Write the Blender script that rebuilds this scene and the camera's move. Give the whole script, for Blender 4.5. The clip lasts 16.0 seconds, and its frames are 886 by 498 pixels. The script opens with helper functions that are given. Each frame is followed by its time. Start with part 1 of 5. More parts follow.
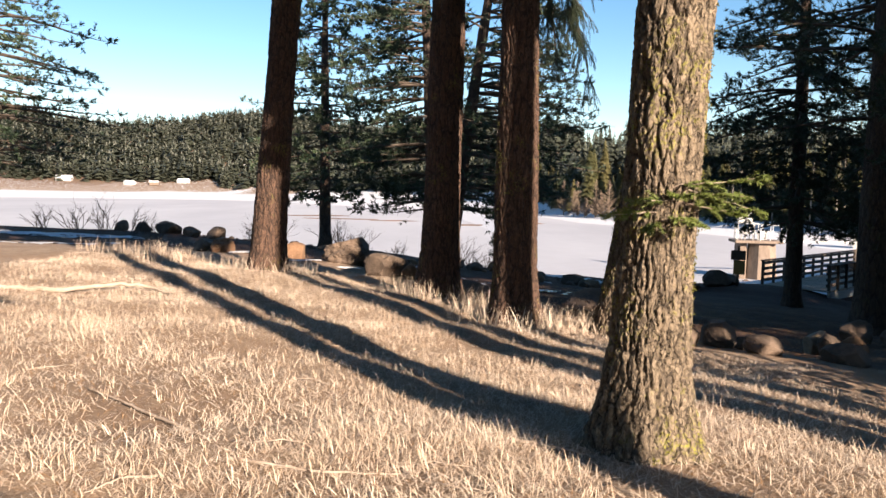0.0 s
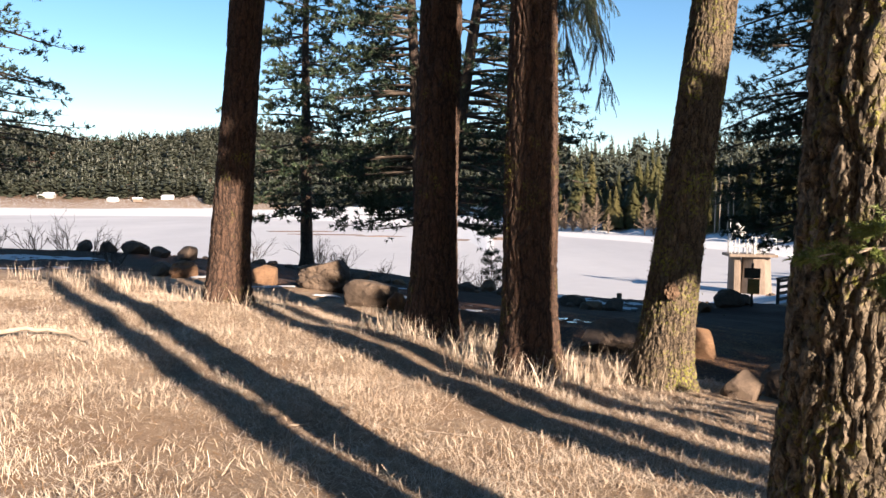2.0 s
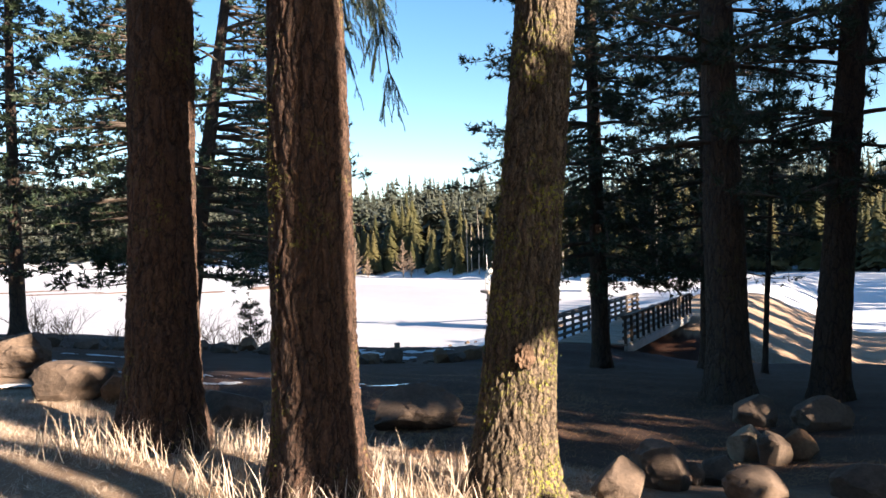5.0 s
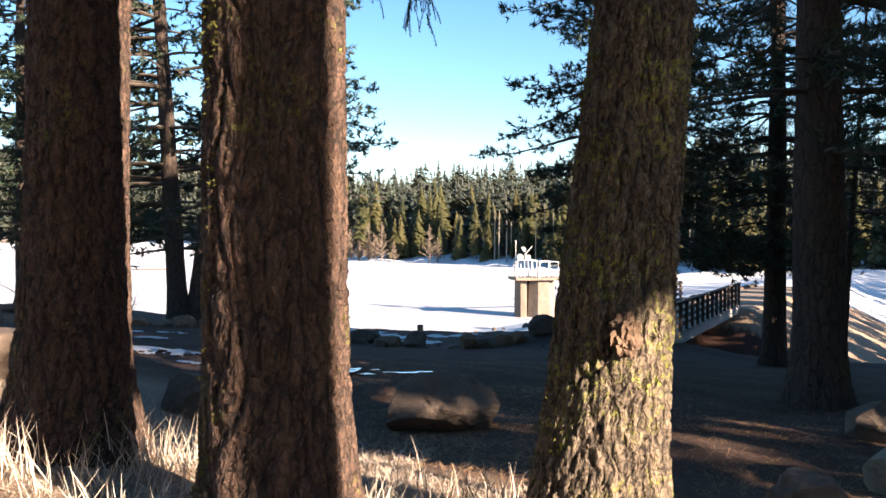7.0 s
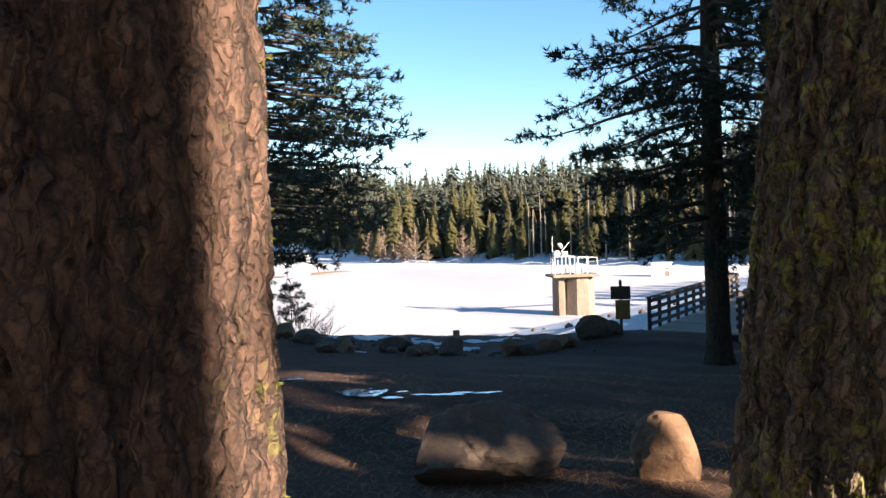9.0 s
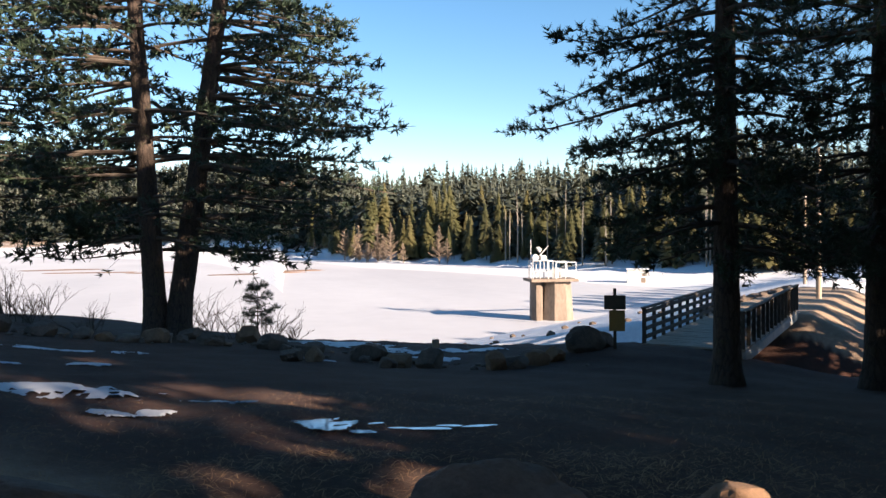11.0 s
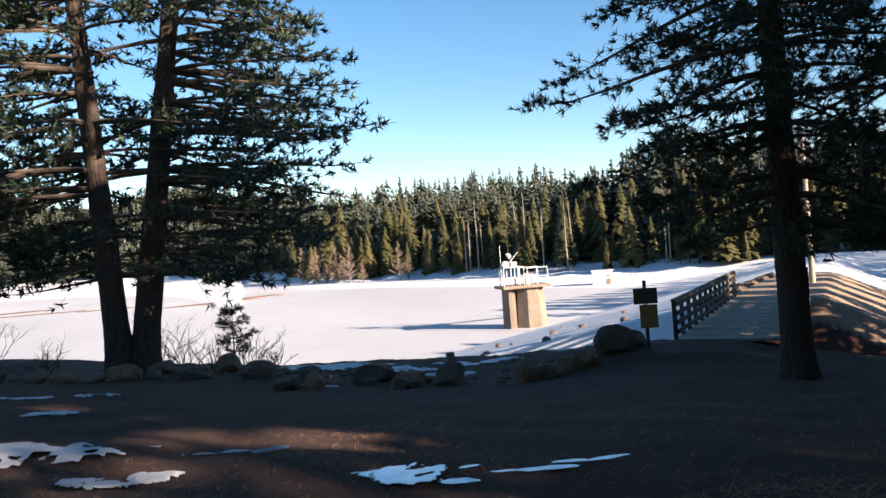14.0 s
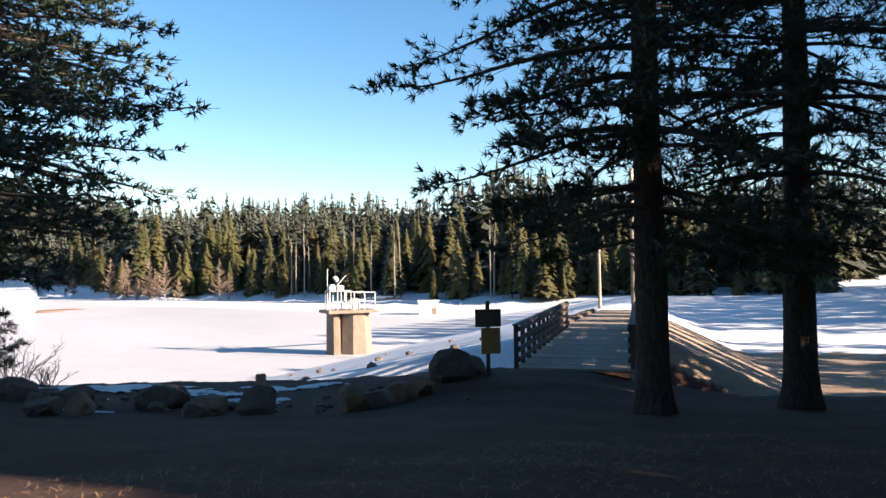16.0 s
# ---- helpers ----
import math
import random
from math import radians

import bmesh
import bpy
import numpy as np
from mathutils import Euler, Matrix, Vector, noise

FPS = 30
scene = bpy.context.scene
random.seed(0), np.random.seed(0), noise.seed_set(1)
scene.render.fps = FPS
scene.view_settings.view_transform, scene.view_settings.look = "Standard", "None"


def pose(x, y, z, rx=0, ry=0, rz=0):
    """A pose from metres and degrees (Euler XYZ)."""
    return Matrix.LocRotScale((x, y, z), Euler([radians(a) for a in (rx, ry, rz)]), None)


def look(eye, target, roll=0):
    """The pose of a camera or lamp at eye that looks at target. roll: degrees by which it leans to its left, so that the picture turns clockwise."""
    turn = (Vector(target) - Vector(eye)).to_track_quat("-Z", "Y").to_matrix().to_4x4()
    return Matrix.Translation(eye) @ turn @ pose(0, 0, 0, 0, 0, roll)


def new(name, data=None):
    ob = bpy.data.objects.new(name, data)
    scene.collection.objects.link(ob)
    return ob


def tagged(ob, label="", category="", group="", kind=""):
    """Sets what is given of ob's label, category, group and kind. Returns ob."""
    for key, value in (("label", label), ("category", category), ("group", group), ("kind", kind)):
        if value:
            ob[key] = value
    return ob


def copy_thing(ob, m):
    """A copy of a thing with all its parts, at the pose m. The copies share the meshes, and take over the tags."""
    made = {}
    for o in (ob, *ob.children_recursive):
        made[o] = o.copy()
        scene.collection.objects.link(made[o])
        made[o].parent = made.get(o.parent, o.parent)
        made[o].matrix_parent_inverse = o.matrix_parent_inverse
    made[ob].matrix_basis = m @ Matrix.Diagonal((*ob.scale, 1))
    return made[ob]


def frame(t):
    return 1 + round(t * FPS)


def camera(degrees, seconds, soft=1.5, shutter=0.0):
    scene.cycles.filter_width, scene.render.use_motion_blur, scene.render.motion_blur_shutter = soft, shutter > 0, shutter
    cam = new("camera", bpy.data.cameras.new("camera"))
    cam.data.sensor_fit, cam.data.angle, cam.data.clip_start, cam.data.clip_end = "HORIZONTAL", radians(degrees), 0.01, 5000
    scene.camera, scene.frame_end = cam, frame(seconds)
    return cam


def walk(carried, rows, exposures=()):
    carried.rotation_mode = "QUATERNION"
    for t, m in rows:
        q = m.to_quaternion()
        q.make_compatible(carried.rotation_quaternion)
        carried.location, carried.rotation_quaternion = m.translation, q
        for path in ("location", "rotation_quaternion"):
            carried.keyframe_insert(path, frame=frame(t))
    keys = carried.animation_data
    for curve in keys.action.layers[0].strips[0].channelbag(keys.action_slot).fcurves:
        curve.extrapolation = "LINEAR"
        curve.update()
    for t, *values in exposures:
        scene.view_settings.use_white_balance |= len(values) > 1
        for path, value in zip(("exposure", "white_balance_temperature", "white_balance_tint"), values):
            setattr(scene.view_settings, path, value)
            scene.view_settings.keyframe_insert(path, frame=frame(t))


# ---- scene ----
cam = camera(60.7, 16.0)
PATH = [
    (0, (-0.205, -0.598, 2.03), (-0.182, 1.396, 1.874), 0.9),
    (0.5, (-0.256, 0.143, 2.093), (-0.164, 2.134, 1.93), 1.7),
    (1, (-0.26, 0.832, 2.073), (-0.12, 2.82, 1.907), 2.6),
    (1.5, (-0.293, 1.519, 2.11), (-0.14, 3.506, 1.94), 2.2),
    (2, (-0.3, 2.172, 2.038), (-0.242, 4.168, 1.921), 0.5),
    (2.5, (-0.344, 2.873, 2.052), (-0.224, 4.869, 2.003), -1.1),
    (3, (-0.313, 3.611, 2.046), (-0.165, 5.606, 2.088), -2.1),
    (3.5, (-0.327, 4.184, 2.025), (-0.153, 6.175, 2.118), -2.7),
    (4, (-0.266, 4.679, 1.997), (0.144, 6.635, 2.089), -3.4),
    (4.5, (-0.139, 5.243, 1.987), (0.491, 7.141, 2.013), -3.3),
    (6.8, (0.755, 8.294, 1.486), (1.462, 10.165, 1.452), 0.2),
    (7, (0.834, 8.534, 1.459), (1.444, 10.438, 1.424), -0.1),
    (7.5, (1.035, 9.144, 1.432), (1.598, 11.063, 1.412), -0.8),
    (8, (1.215, 9.726, 1.387), (1.638, 11.681, 1.381), -1.6),
    (8.5, (1.351, 10.302, 1.381), (1.813, 12.248, 1.362), -2.1),
    (9, (1.528, 10.908, 1.332), (2.053, 12.838, 1.299), -2.0),
    (9.5, (1.635, 11.448, 1.331), (2.191, 13.368, 1.283), -1.3),
    (11.8, (2.0, 13.819, 1.243), (2.59, 15.73, 1.241), -0.6),
    (12, (1.96, 14.036, 1.212), (2.533, 15.952, 1.226), -0.6),
    (12.5, (1.821, 14.472, 1.126), (2.423, 16.378, 1.167), -0.9),
    (13, (1.658, 14.954, 1.075), (2.336, 16.836, 1.076), -2.2),
    (13.5, (1.451, 15.363, 1.085), (2.188, 17.222, 1.074), -3.7),
    (14, (1.407, 15.88, 0.943), (2.107, 17.754, 0.947), -4.4),
    (14.5, (1.448, 16.475, 0.823), (2.272, 18.297, 0.847), -3.7),
    (15, (1.726, 17.262, 0.654), (2.578, 19.071, 0.717), -3.2),
    (15.5, (2.068, 17.829, 0.532), (3.019, 19.586, 0.621), -1.9),
    (16, (2.489, 18.329, 0.478), (3.592, 19.996, 0.535), -0.9),
]
walk(cam, [(t, look(eye, target, roll)) for t, eye, target, roll in PATH],
     [(t, stops, 6850, 17) for t, stops in ((0, 1.80), (2.5, 1.80), (3.5, 1.80), (4.5, 2.14), (6.6, 2.44), (7, 2.44), (7.5, 2.32), (9.5, 2.27), (12, 1.92), (12.6, 1.94), (13.2, 2.10), (14.2, 1.98), (15, 1.94), (15.5, 1.97), (16, 2.14))])

# ---- world and sun ----
SUN_AZ, SUN_EL = 147.0, 18.0          # degrees clockwise from +y, and above the horizon
TO_SUN = Vector((math.sin(radians(SUN_AZ)) * math.cos(radians(SUN_EL)),
                 math.cos(radians(SUN_AZ)) * math.cos(radians(SUN_EL)), math.sin(radians(SUN_EL))))
world = bpy.data.worlds.new("winter_sky")
scene.world = world
world.use_nodes = True
wn = world.node_tree.nodes
sky = wn.new("ShaderNodeTexSky")
sky.sky_type, sky.sun_disc = "NISHITA", False
sky.sun_elevation, sky.sun_rotation = radians(SUN_EL), radians(SUN_AZ)
sky.altitude, sky.air_density, sky.dust_density, sky.ozone_density = 1200, 1.0, 0.4, 1.0
wn["Background"].inputs["Strength"].default_value = 0.052
vivid = wn.new("ShaderNodeHueSaturation")
vivid.inputs["Hue"].default_value, vivid.inputs["Saturation"].default_value = 0.496, 1.33
vivid.inputs["Value"].default_value = 1.14
world.node_tree.links.new(sky.outputs[0], vivid.inputs["Color"])
world.node_tree.links.new(vivid.outputs[0], wn["Background"].inputs["Color"])
sun_data = bpy.data.lights.new("sun", "SUN")
sun_data.energy, sun_data.angle, sun_data.color = 5.0, radians(0.55), (1.0, 0.87, 0.70)
sun = new("sun", sun_data)
sun.matrix_world = look((0, 0, 80), Vector((0, 0, 80)) - TO_SUN)


# ---- materials ----
def material(name):
    m = bpy.data.materials.new(name)
    m.use_nodes = True
    nt = m.node_tree
    return m, nt, nt.nodes["Principled BSDF"]


def tex(nt, kind, scale, detail=4.0, rough=0.6, space="Object", stretch=None, feature=None):
    co = nt.nodes.new("ShaderNodeTexCoord")
    node = nt.nodes.new("ShaderNodeTexNoise" if kind == "noise" else "ShaderNodeTexVoronoi")
    node.inputs["Scale"].default_value = scale
    if kind == "noise":
        node.inputs["Detail"].default_value, node.inputs["Roughness"].default_value = detail, rough
    elif feature:
        node.feature = feature
    src = co.outputs[space]
    if stretch:
        mp = nt.nodes.new("ShaderNodeMapping")
        mp.inputs["Scale"].default_value = stretch
        nt.links.new(src, mp.inputs[0])
        src = mp.outputs[0]
    nt.links.new(src, node.inputs["Vector"])
    return node


def ramp(nt, src, *stops):
    r = nt.nodes.new("ShaderNodeValToRGB")
    e = r.color_ramp.elements
    while len(e) < len(stops):
        e.new(0.5)
    for el, (p, c) in zip(e, stops):
        el.position, el.color = p, (*c, 1)
    nt.links.new(src, r.inputs[0])
    return r.outputs[0]


def blend(nt, fac, a, b, mode="MIX"):
    m = nt.nodes.new("ShaderNodeMix")
    m.data_type, m.blend_type = "RGBA", mode
    for sock, v in ((m.inputs[0], fac), (m.inputs[6], a), (m.inputs[7], b)):
        if isinstance(v, (int, float)):
            sock.default_value = v
        elif isinstance(v, tuple):
            sock.default_value = (*v, 1)
        else:
            nt.links.new(v, sock)
    return m.outputs[2]


def bump(nt, bsdf, src, strength, distance):
    b = nt.nodes.new("ShaderNodeBump")
    b.inputs["Strength"].default_value, b.inputs["Distance"].default_value = strength, distance
    nt.links.new(src, b.inputs["Height"])
    old = bsdf.inputs["Normal"].links
    if old:
        nt.links.new(old[0].from_socket, b.inputs["Normal"])
    nt.links.new(b.outputs[0], bsdf.inputs["Normal"])


def simple(name, dark, light, scale=6.0, rough=0.85, relief=0.01, stretch=None, fine=8.0, metallic=0.0, island=False):
    """Two tones by noise at two scales, with fine relief."""
    m, nt, b = material(name)
    big = tex(nt, "noise", scale, stretch=stretch)
    small = tex(nt, "noise", scale * fine, 6, 0.7, stretch=stretch)
    c = ramp(nt, big.outputs[0], (0.3, dark), (0.7, light))
    c = blend(nt, 0.35, c, ramp(nt, small.outputs[0], (0.3, tuple(v * 0.55 for v in dark)), (0.7, tuple(min(1, v * 1.3) for v in light))))
    if island:
        geo = nt.nodes.new("ShaderNodeNewGeometry")
        c = blend(nt, 0.5, c, ramp(nt, geo.outputs["Random Per Island"], (0.0, dark), (1.0, light)))
    nt.links.new(c, b.inputs["Base Color"])
    b.inputs["Roughness"].default_value, b.inputs["Metallic"].default_value = rough, metallic
    if relief:
        bump(nt, b, small.outputs[0], 0.6, relief)
    return m


def bark_material(name, crack, plate, pale, moss, cell=11.0, flake=30.0, mossy=0.56):
    """Plated bark: warped tall cells with dark furrows, flakes on the plates, lichen in patches."""
    m, nt, b = material(name)
    co = nt.nodes.new("ShaderNodeTexCoord")
    warp = nt.nodes.new("ShaderNodeTexNoise")
    warp.inputs["Scale"].default_value, warp.inputs["Detail"].default_value = 12.0, 6.0
    nt.links.new(co.outputs["Object"], warp.inputs["Vector"])
    add = nt.nodes.new("ShaderNodeVectorMath")
    add.operation = "MULTIPLY_ADD"
    add.inputs[1].default_value = (0.09, 0.09, 0.14)
    nt.links.new(warp.outputs["Color"], add.inputs[0])
    nt.links.new(co.outputs["Object"], add.inputs[2])

    def cells(scale, squash, feature):
        mp = nt.nodes.new("ShaderNodeMapping")
        mp.inputs["Scale"].default_value = (1, 1, squash)
        nt.links.new(add.outputs[0], mp.inputs[0])
        v = nt.nodes.new("ShaderNodeTexVoronoi")
        v.feature = feature
        v.inputs["Scale"].default_value = scale
        nt.links.new(mp.outputs[0], v.inputs["Vector"])
        return v

    deep = cells(cell, 0.22, "DISTANCE_TO_EDGE").outputs["Distance"]
    flakes = cells(flake, 0.45, "DISTANCE_TO_EDGE").outputs["Distance"]
    tone = cells(flake, 0.45, "F1").outputs["Color"]
    fine = tex(nt, "noise", 48.0, 9, 0.78, stretch=(1.3, 1.3, 0.6))
    att = nt.nodes.new("ShaderNodeAttribute")
    att.attribute_name = "ridge"
    c = ramp(nt, tone, (0.1, plate), (0.9, pale))
    c = blend(nt, 0.6, c, ramp(nt, fine.outputs[0], (0.36, tuple(.5 * (p + q) for p, q in zip(crack, plate))), (0.66, pale)))
    c = blend(nt, ramp(nt, flakes, (0.0, (0.42, 0.42, 0.42)), (0.08, (0, 0, 0))), c, crack)
    c = blend(nt, ramp(nt, deep, (0.0, (0.75, 0.75, 0.75)), (0.09, (0, 0, 0))), c, crack)
    c = blend(nt, ramp(nt, att.outputs["Fac"], (0.03, (0.9, 0.9, 0.9)), (0.2, (0, 0, 0))), c, crack)
    patch, speck = tex(nt, "noise", 2.0, 5, 0.7), tex(nt, "noise", 26.0, 4, 0.7)
    mm = nt.nodes.new("ShaderNodeMath")
    mm.operation = "MULTIPLY"
    nt.links.new(ramp(nt, patch.outputs[0], (mossy - .06, (0, 0, 0)), (mossy + .06, (1, 1, 1))), mm.inputs[0])
    nt.links.new(ramp(nt, speck.outputs[0], (0.5, (0, 0, 0)), (0.58, (1, 1, 1))), mm.inputs[1])
    c = blend(nt, mm.outputs[0], c, moss)
    nt.links.new(c, b.inputs["Base Color"])
    b.inputs["Roughness"].default_value = 0.93
    bump(nt, b, fine.outputs[0], 0.55, 0.012)
    bump(nt, b, ramp(nt, flakes, (0.0, (0, 0, 0)), (0.14, (1, 1, 1))), 0.8, 0.012)
    bump(nt, b, ramp(nt, deep, (0.0, (0, 0, 0)), (0.22, (1, 1, 1))), 0.9, 0.03)
    return m


M = {}
M["bark_fir"] = bark_material("fir_bark", (0.019, 0.013, 0.010), (0.143, 0.105, 0.071), (0.291, 0.229, 0.161), (0.223, 0.211, 0.037), 12, 34, .56)
M["bark_pine"] = bark_material("pine_bark", (0.010, 0.006, 0.005), (0.040, 0.021, 0.015), (0.170, 0.096, 0.064), (0.19, 0.18, 0.04), 9, 30, .62)
M["bark_moss"] = bark_material("mossy_fir_bark", (0.015, 0.010, 0.008), (0.081, 0.054, 0.036), (0.255, 0.191, 0.128), (0.255, 0.255, 0.043), 12, 34, .53)
M["scar"] = simple("torn_wood_scar", (0.06, 0.035, 0.022), (0.19, 0.115, 0.07), 9, 0.9, 0.02, stretch=(1, 1, 0.4))
M["bark_dark"] = bark_material("old_bark", (0.013, 0.009, 0.008), (0.049, 0.032, 0.023), (0.098, 0.063, 0.045), (0.084, 0.084, 0.021), 8, 24, .62)
M["twig"] = simple("twig_bark", (0.042, 0.032, 0.025), (0.112, 0.084, 0.063), 8, 0.9, 0.0)


def leaf_material(name, a, b_, c_, per="blade"):
    """Needle colour that varies by blade, by tree (an attribute of the joined woods) or by object."""
    m, nt, b = material(name)
    if per == "tree":
        vary = nt.nodes.new("ShaderNodeAttribute")
        vary.attribute_name = "tint"
        vary = vary.outputs["Fac"]
    elif per == "object":
        vary = nt.nodes.new("ShaderNodeObjectInfo").outputs["Random"]
    else:
        vary = nt.nodes.new("ShaderNodeNewGeometry").outputs["Random Per Island"]
    n = tex(nt, "noise", 0.7, 4)
    c = ramp(nt, vary, (0.0, a), (0.55, b_), (1.0, c_))
    c = blend(nt, 0.4, c, ramp(nt, n.outputs[0], (0.35, a), (0.65, c_)))
    nt.links.new(c, b.inputs["Base Color"])
    b.inputs["Roughness"].default_value = 0.6
    b.inputs["Subsurface Weight"].default_value = 0.0
    return m


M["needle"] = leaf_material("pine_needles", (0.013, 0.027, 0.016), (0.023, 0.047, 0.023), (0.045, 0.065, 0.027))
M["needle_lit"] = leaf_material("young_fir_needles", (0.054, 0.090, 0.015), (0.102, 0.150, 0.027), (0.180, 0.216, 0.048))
M["needle_far"] = leaf_material("far_conifer", (0.026, 0.032, 0.012), (0.062, 0.062, 0.021), (0.118, 0.096, 0.037), "object")
M["needle_hill"] = leaf_material("hill_conifer", (0.023, 0.029, 0.019), (0.043, 0.050, 0.033), (0.075, 0.078, 0.054), "tree")
M["bare_far"] = simple("bare_larch", (0.124, 0.087, 0.062), (0.211, 0.155, 0.112), 2, 0.9, 0.0, island=True)
M["snag"] = simple("dead_snag", (0.124, 0.105, 0.087), (0.260, 0.229, 0.192), 2, 0.9, 0.0)
M["rock"] = simple("basalt_boulder", (0.049, 0.035, 0.028), (0.154, 0.108, 0.077), 2.2, 0.92, 0.03, fine=7)
M["rock_orange"] = simple("rusty_boulder", (0.090, 0.051, 0.030), (0.240, 0.135, 0.075), 2.6, 0.92, 0.03, fine=7)
M["rock_pale"] = simple("pale_lichened_boulder", (0.165, 0.128, 0.090), (0.345, 0.277, 0.203), 2.6, 0.92, 0.03, fine=7)
M["grass"] = simple("dry_grass", (0.33, 0.225, 0.150), (0.66, 0.57, 0.475), 0.5, 0.8, 0.0, island=True)
M["moss"] = simple("moss", (0.06, 0.06, 0.012), (0.17, 0.155, 0.03), 9, 0.9, 0.0, island=True)
M["litter"] = simple("pine_needle_litter", (0.165, 0.083, 0.038), (0.375, 0.225, 0.112), 3, 0.9, 0.0, island=True)
M["stick"] = simple("weathered_stick", (0.20, 0.145, 0.105), (0.40, 0.33, 0.27), 7, 0.9, 0.006, stretch=(0.3, 1, 1))
M["concrete"] = simple("weathered_concrete", (0.090, 0.066, 0.050), (0.235, 0.180, 0.140), 0.6, 0.9, 0.02, stretch=(1, 1, 0.25), fine=9)
M["rail"] = simple("weathered_rail_timber", (0.042, 0.032, 0.025), (0.105, 0.077, 0.059), 4, 0.85, 0.006)
M["deck"] = simple("deck_plank", (0.210, 0.168, 0.126), (0.322, 0.266, 0.210), 2, 0.9, 0.006)
M["deck_edge"] = simple("deck_edge_beam", (0.195, 0.189, 0.182), (0.312, 0.299, 0.280), 2, 0.8, 0.006)
M["steel"] = simple("galvanised_steel", (0.55, 0.55, 0.54), (0.75, 0.75, 0.74), 3, 0.45, 0.0, metallic=0.6)
M["white_paint"] = simple("white_painted_sheet", (0.360, 0.346, 0.324), (0.490, 0.475, 0.454), 3, 0.6, 0.0)
M["sign_dark"] = simple("sign_back_board", (0.042, 0.032, 0.021), (0.091, 0.063, 0.042), 3, 0.7, 0.004)
M["sign_gold"] = simple("ochre_sign_board", (0.180, 0.108, 0.027), (0.306, 0.180, 0.045), 3, 0.7, 0.004)
M["pole"] = simple("pale_pole_wood", (0.211, 0.149, 0.105), (0.372, 0.291, 0.223), 4, 0.85, 0.004, stretch=(1, 1, 0.1))


def snow_material():
    m, nt, b = material("packed_snow")
    n1, n2 = tex(nt, "noise", 0.5, 5), tex(nt, "noise", 9.0, 5)
    c = ramp(nt, n1.outputs[0], (0.3, (0.42, 0.43, 0.46)), (0.7, (0.60, 0.60, 0.61)))
    nt.links.new(c, b.inputs["Base Color"])
    b.inputs["Roughness"].default_value = 0.75
    bump(nt, b, n2.outputs[0], 0.4, 0.03)
    return m


def ice_material():
    m, nt, b = material("frozen_lake_snow")
    n1 = tex(nt, "noise", 0.02, 6, 0.6, stretch=(1, 0.35, 1))
    n2 = tex(nt, "noise", 0.35, 4)
    c = ramp(nt, n1.outputs[0], (0.35, (0.36, 0.36, 0.385)), (0.55, (0.43, 0.43, 0.45)), (0.75, (0.50, 0.495, 0.51)))
    c = blend(nt, 0.15, c, ramp(nt, n2.outputs[0], (0.3, (0.36, 0.36, 0.39)), (0.7, (0.52, 0.52, 0.53))))
    nt.links.new(c, b.inputs["Base Color"])
    b.inputs["Roughness"].default_value = 0.8
    return m


M["snow"], M["ice"] = snow_material(), ice_material()


def puddle_material():
    """Wet refrozen meltwater: clear gloss over cloudy ice, faintly rippled."""
    m, nt, b = material("wet_ice")
    silt = tex(nt, "noise", 4.0, 5)
    nt.links.new(ramp(nt, silt.outputs[0], (0.3, (0.34, 0.39, 0.45)), (0.7, (0.62, 0.66, 0.71))), b.inputs["Base Color"])
    b.inputs["Roughness"].default_value, b.inputs["IOR"].default_value = 0.04, 1.6
    b.inputs["Coat Weight"].default_value, b.inputs["Coat Roughness"].default_value, b.inputs["Coat IOR"].default_value = 1.0, 0.03, 1.8
    bump(nt, b, tex(nt, "noise", 3.0, 2).outputs[0], 0.05, 0.01)
    return m


M["puddle"] = puddle_material()


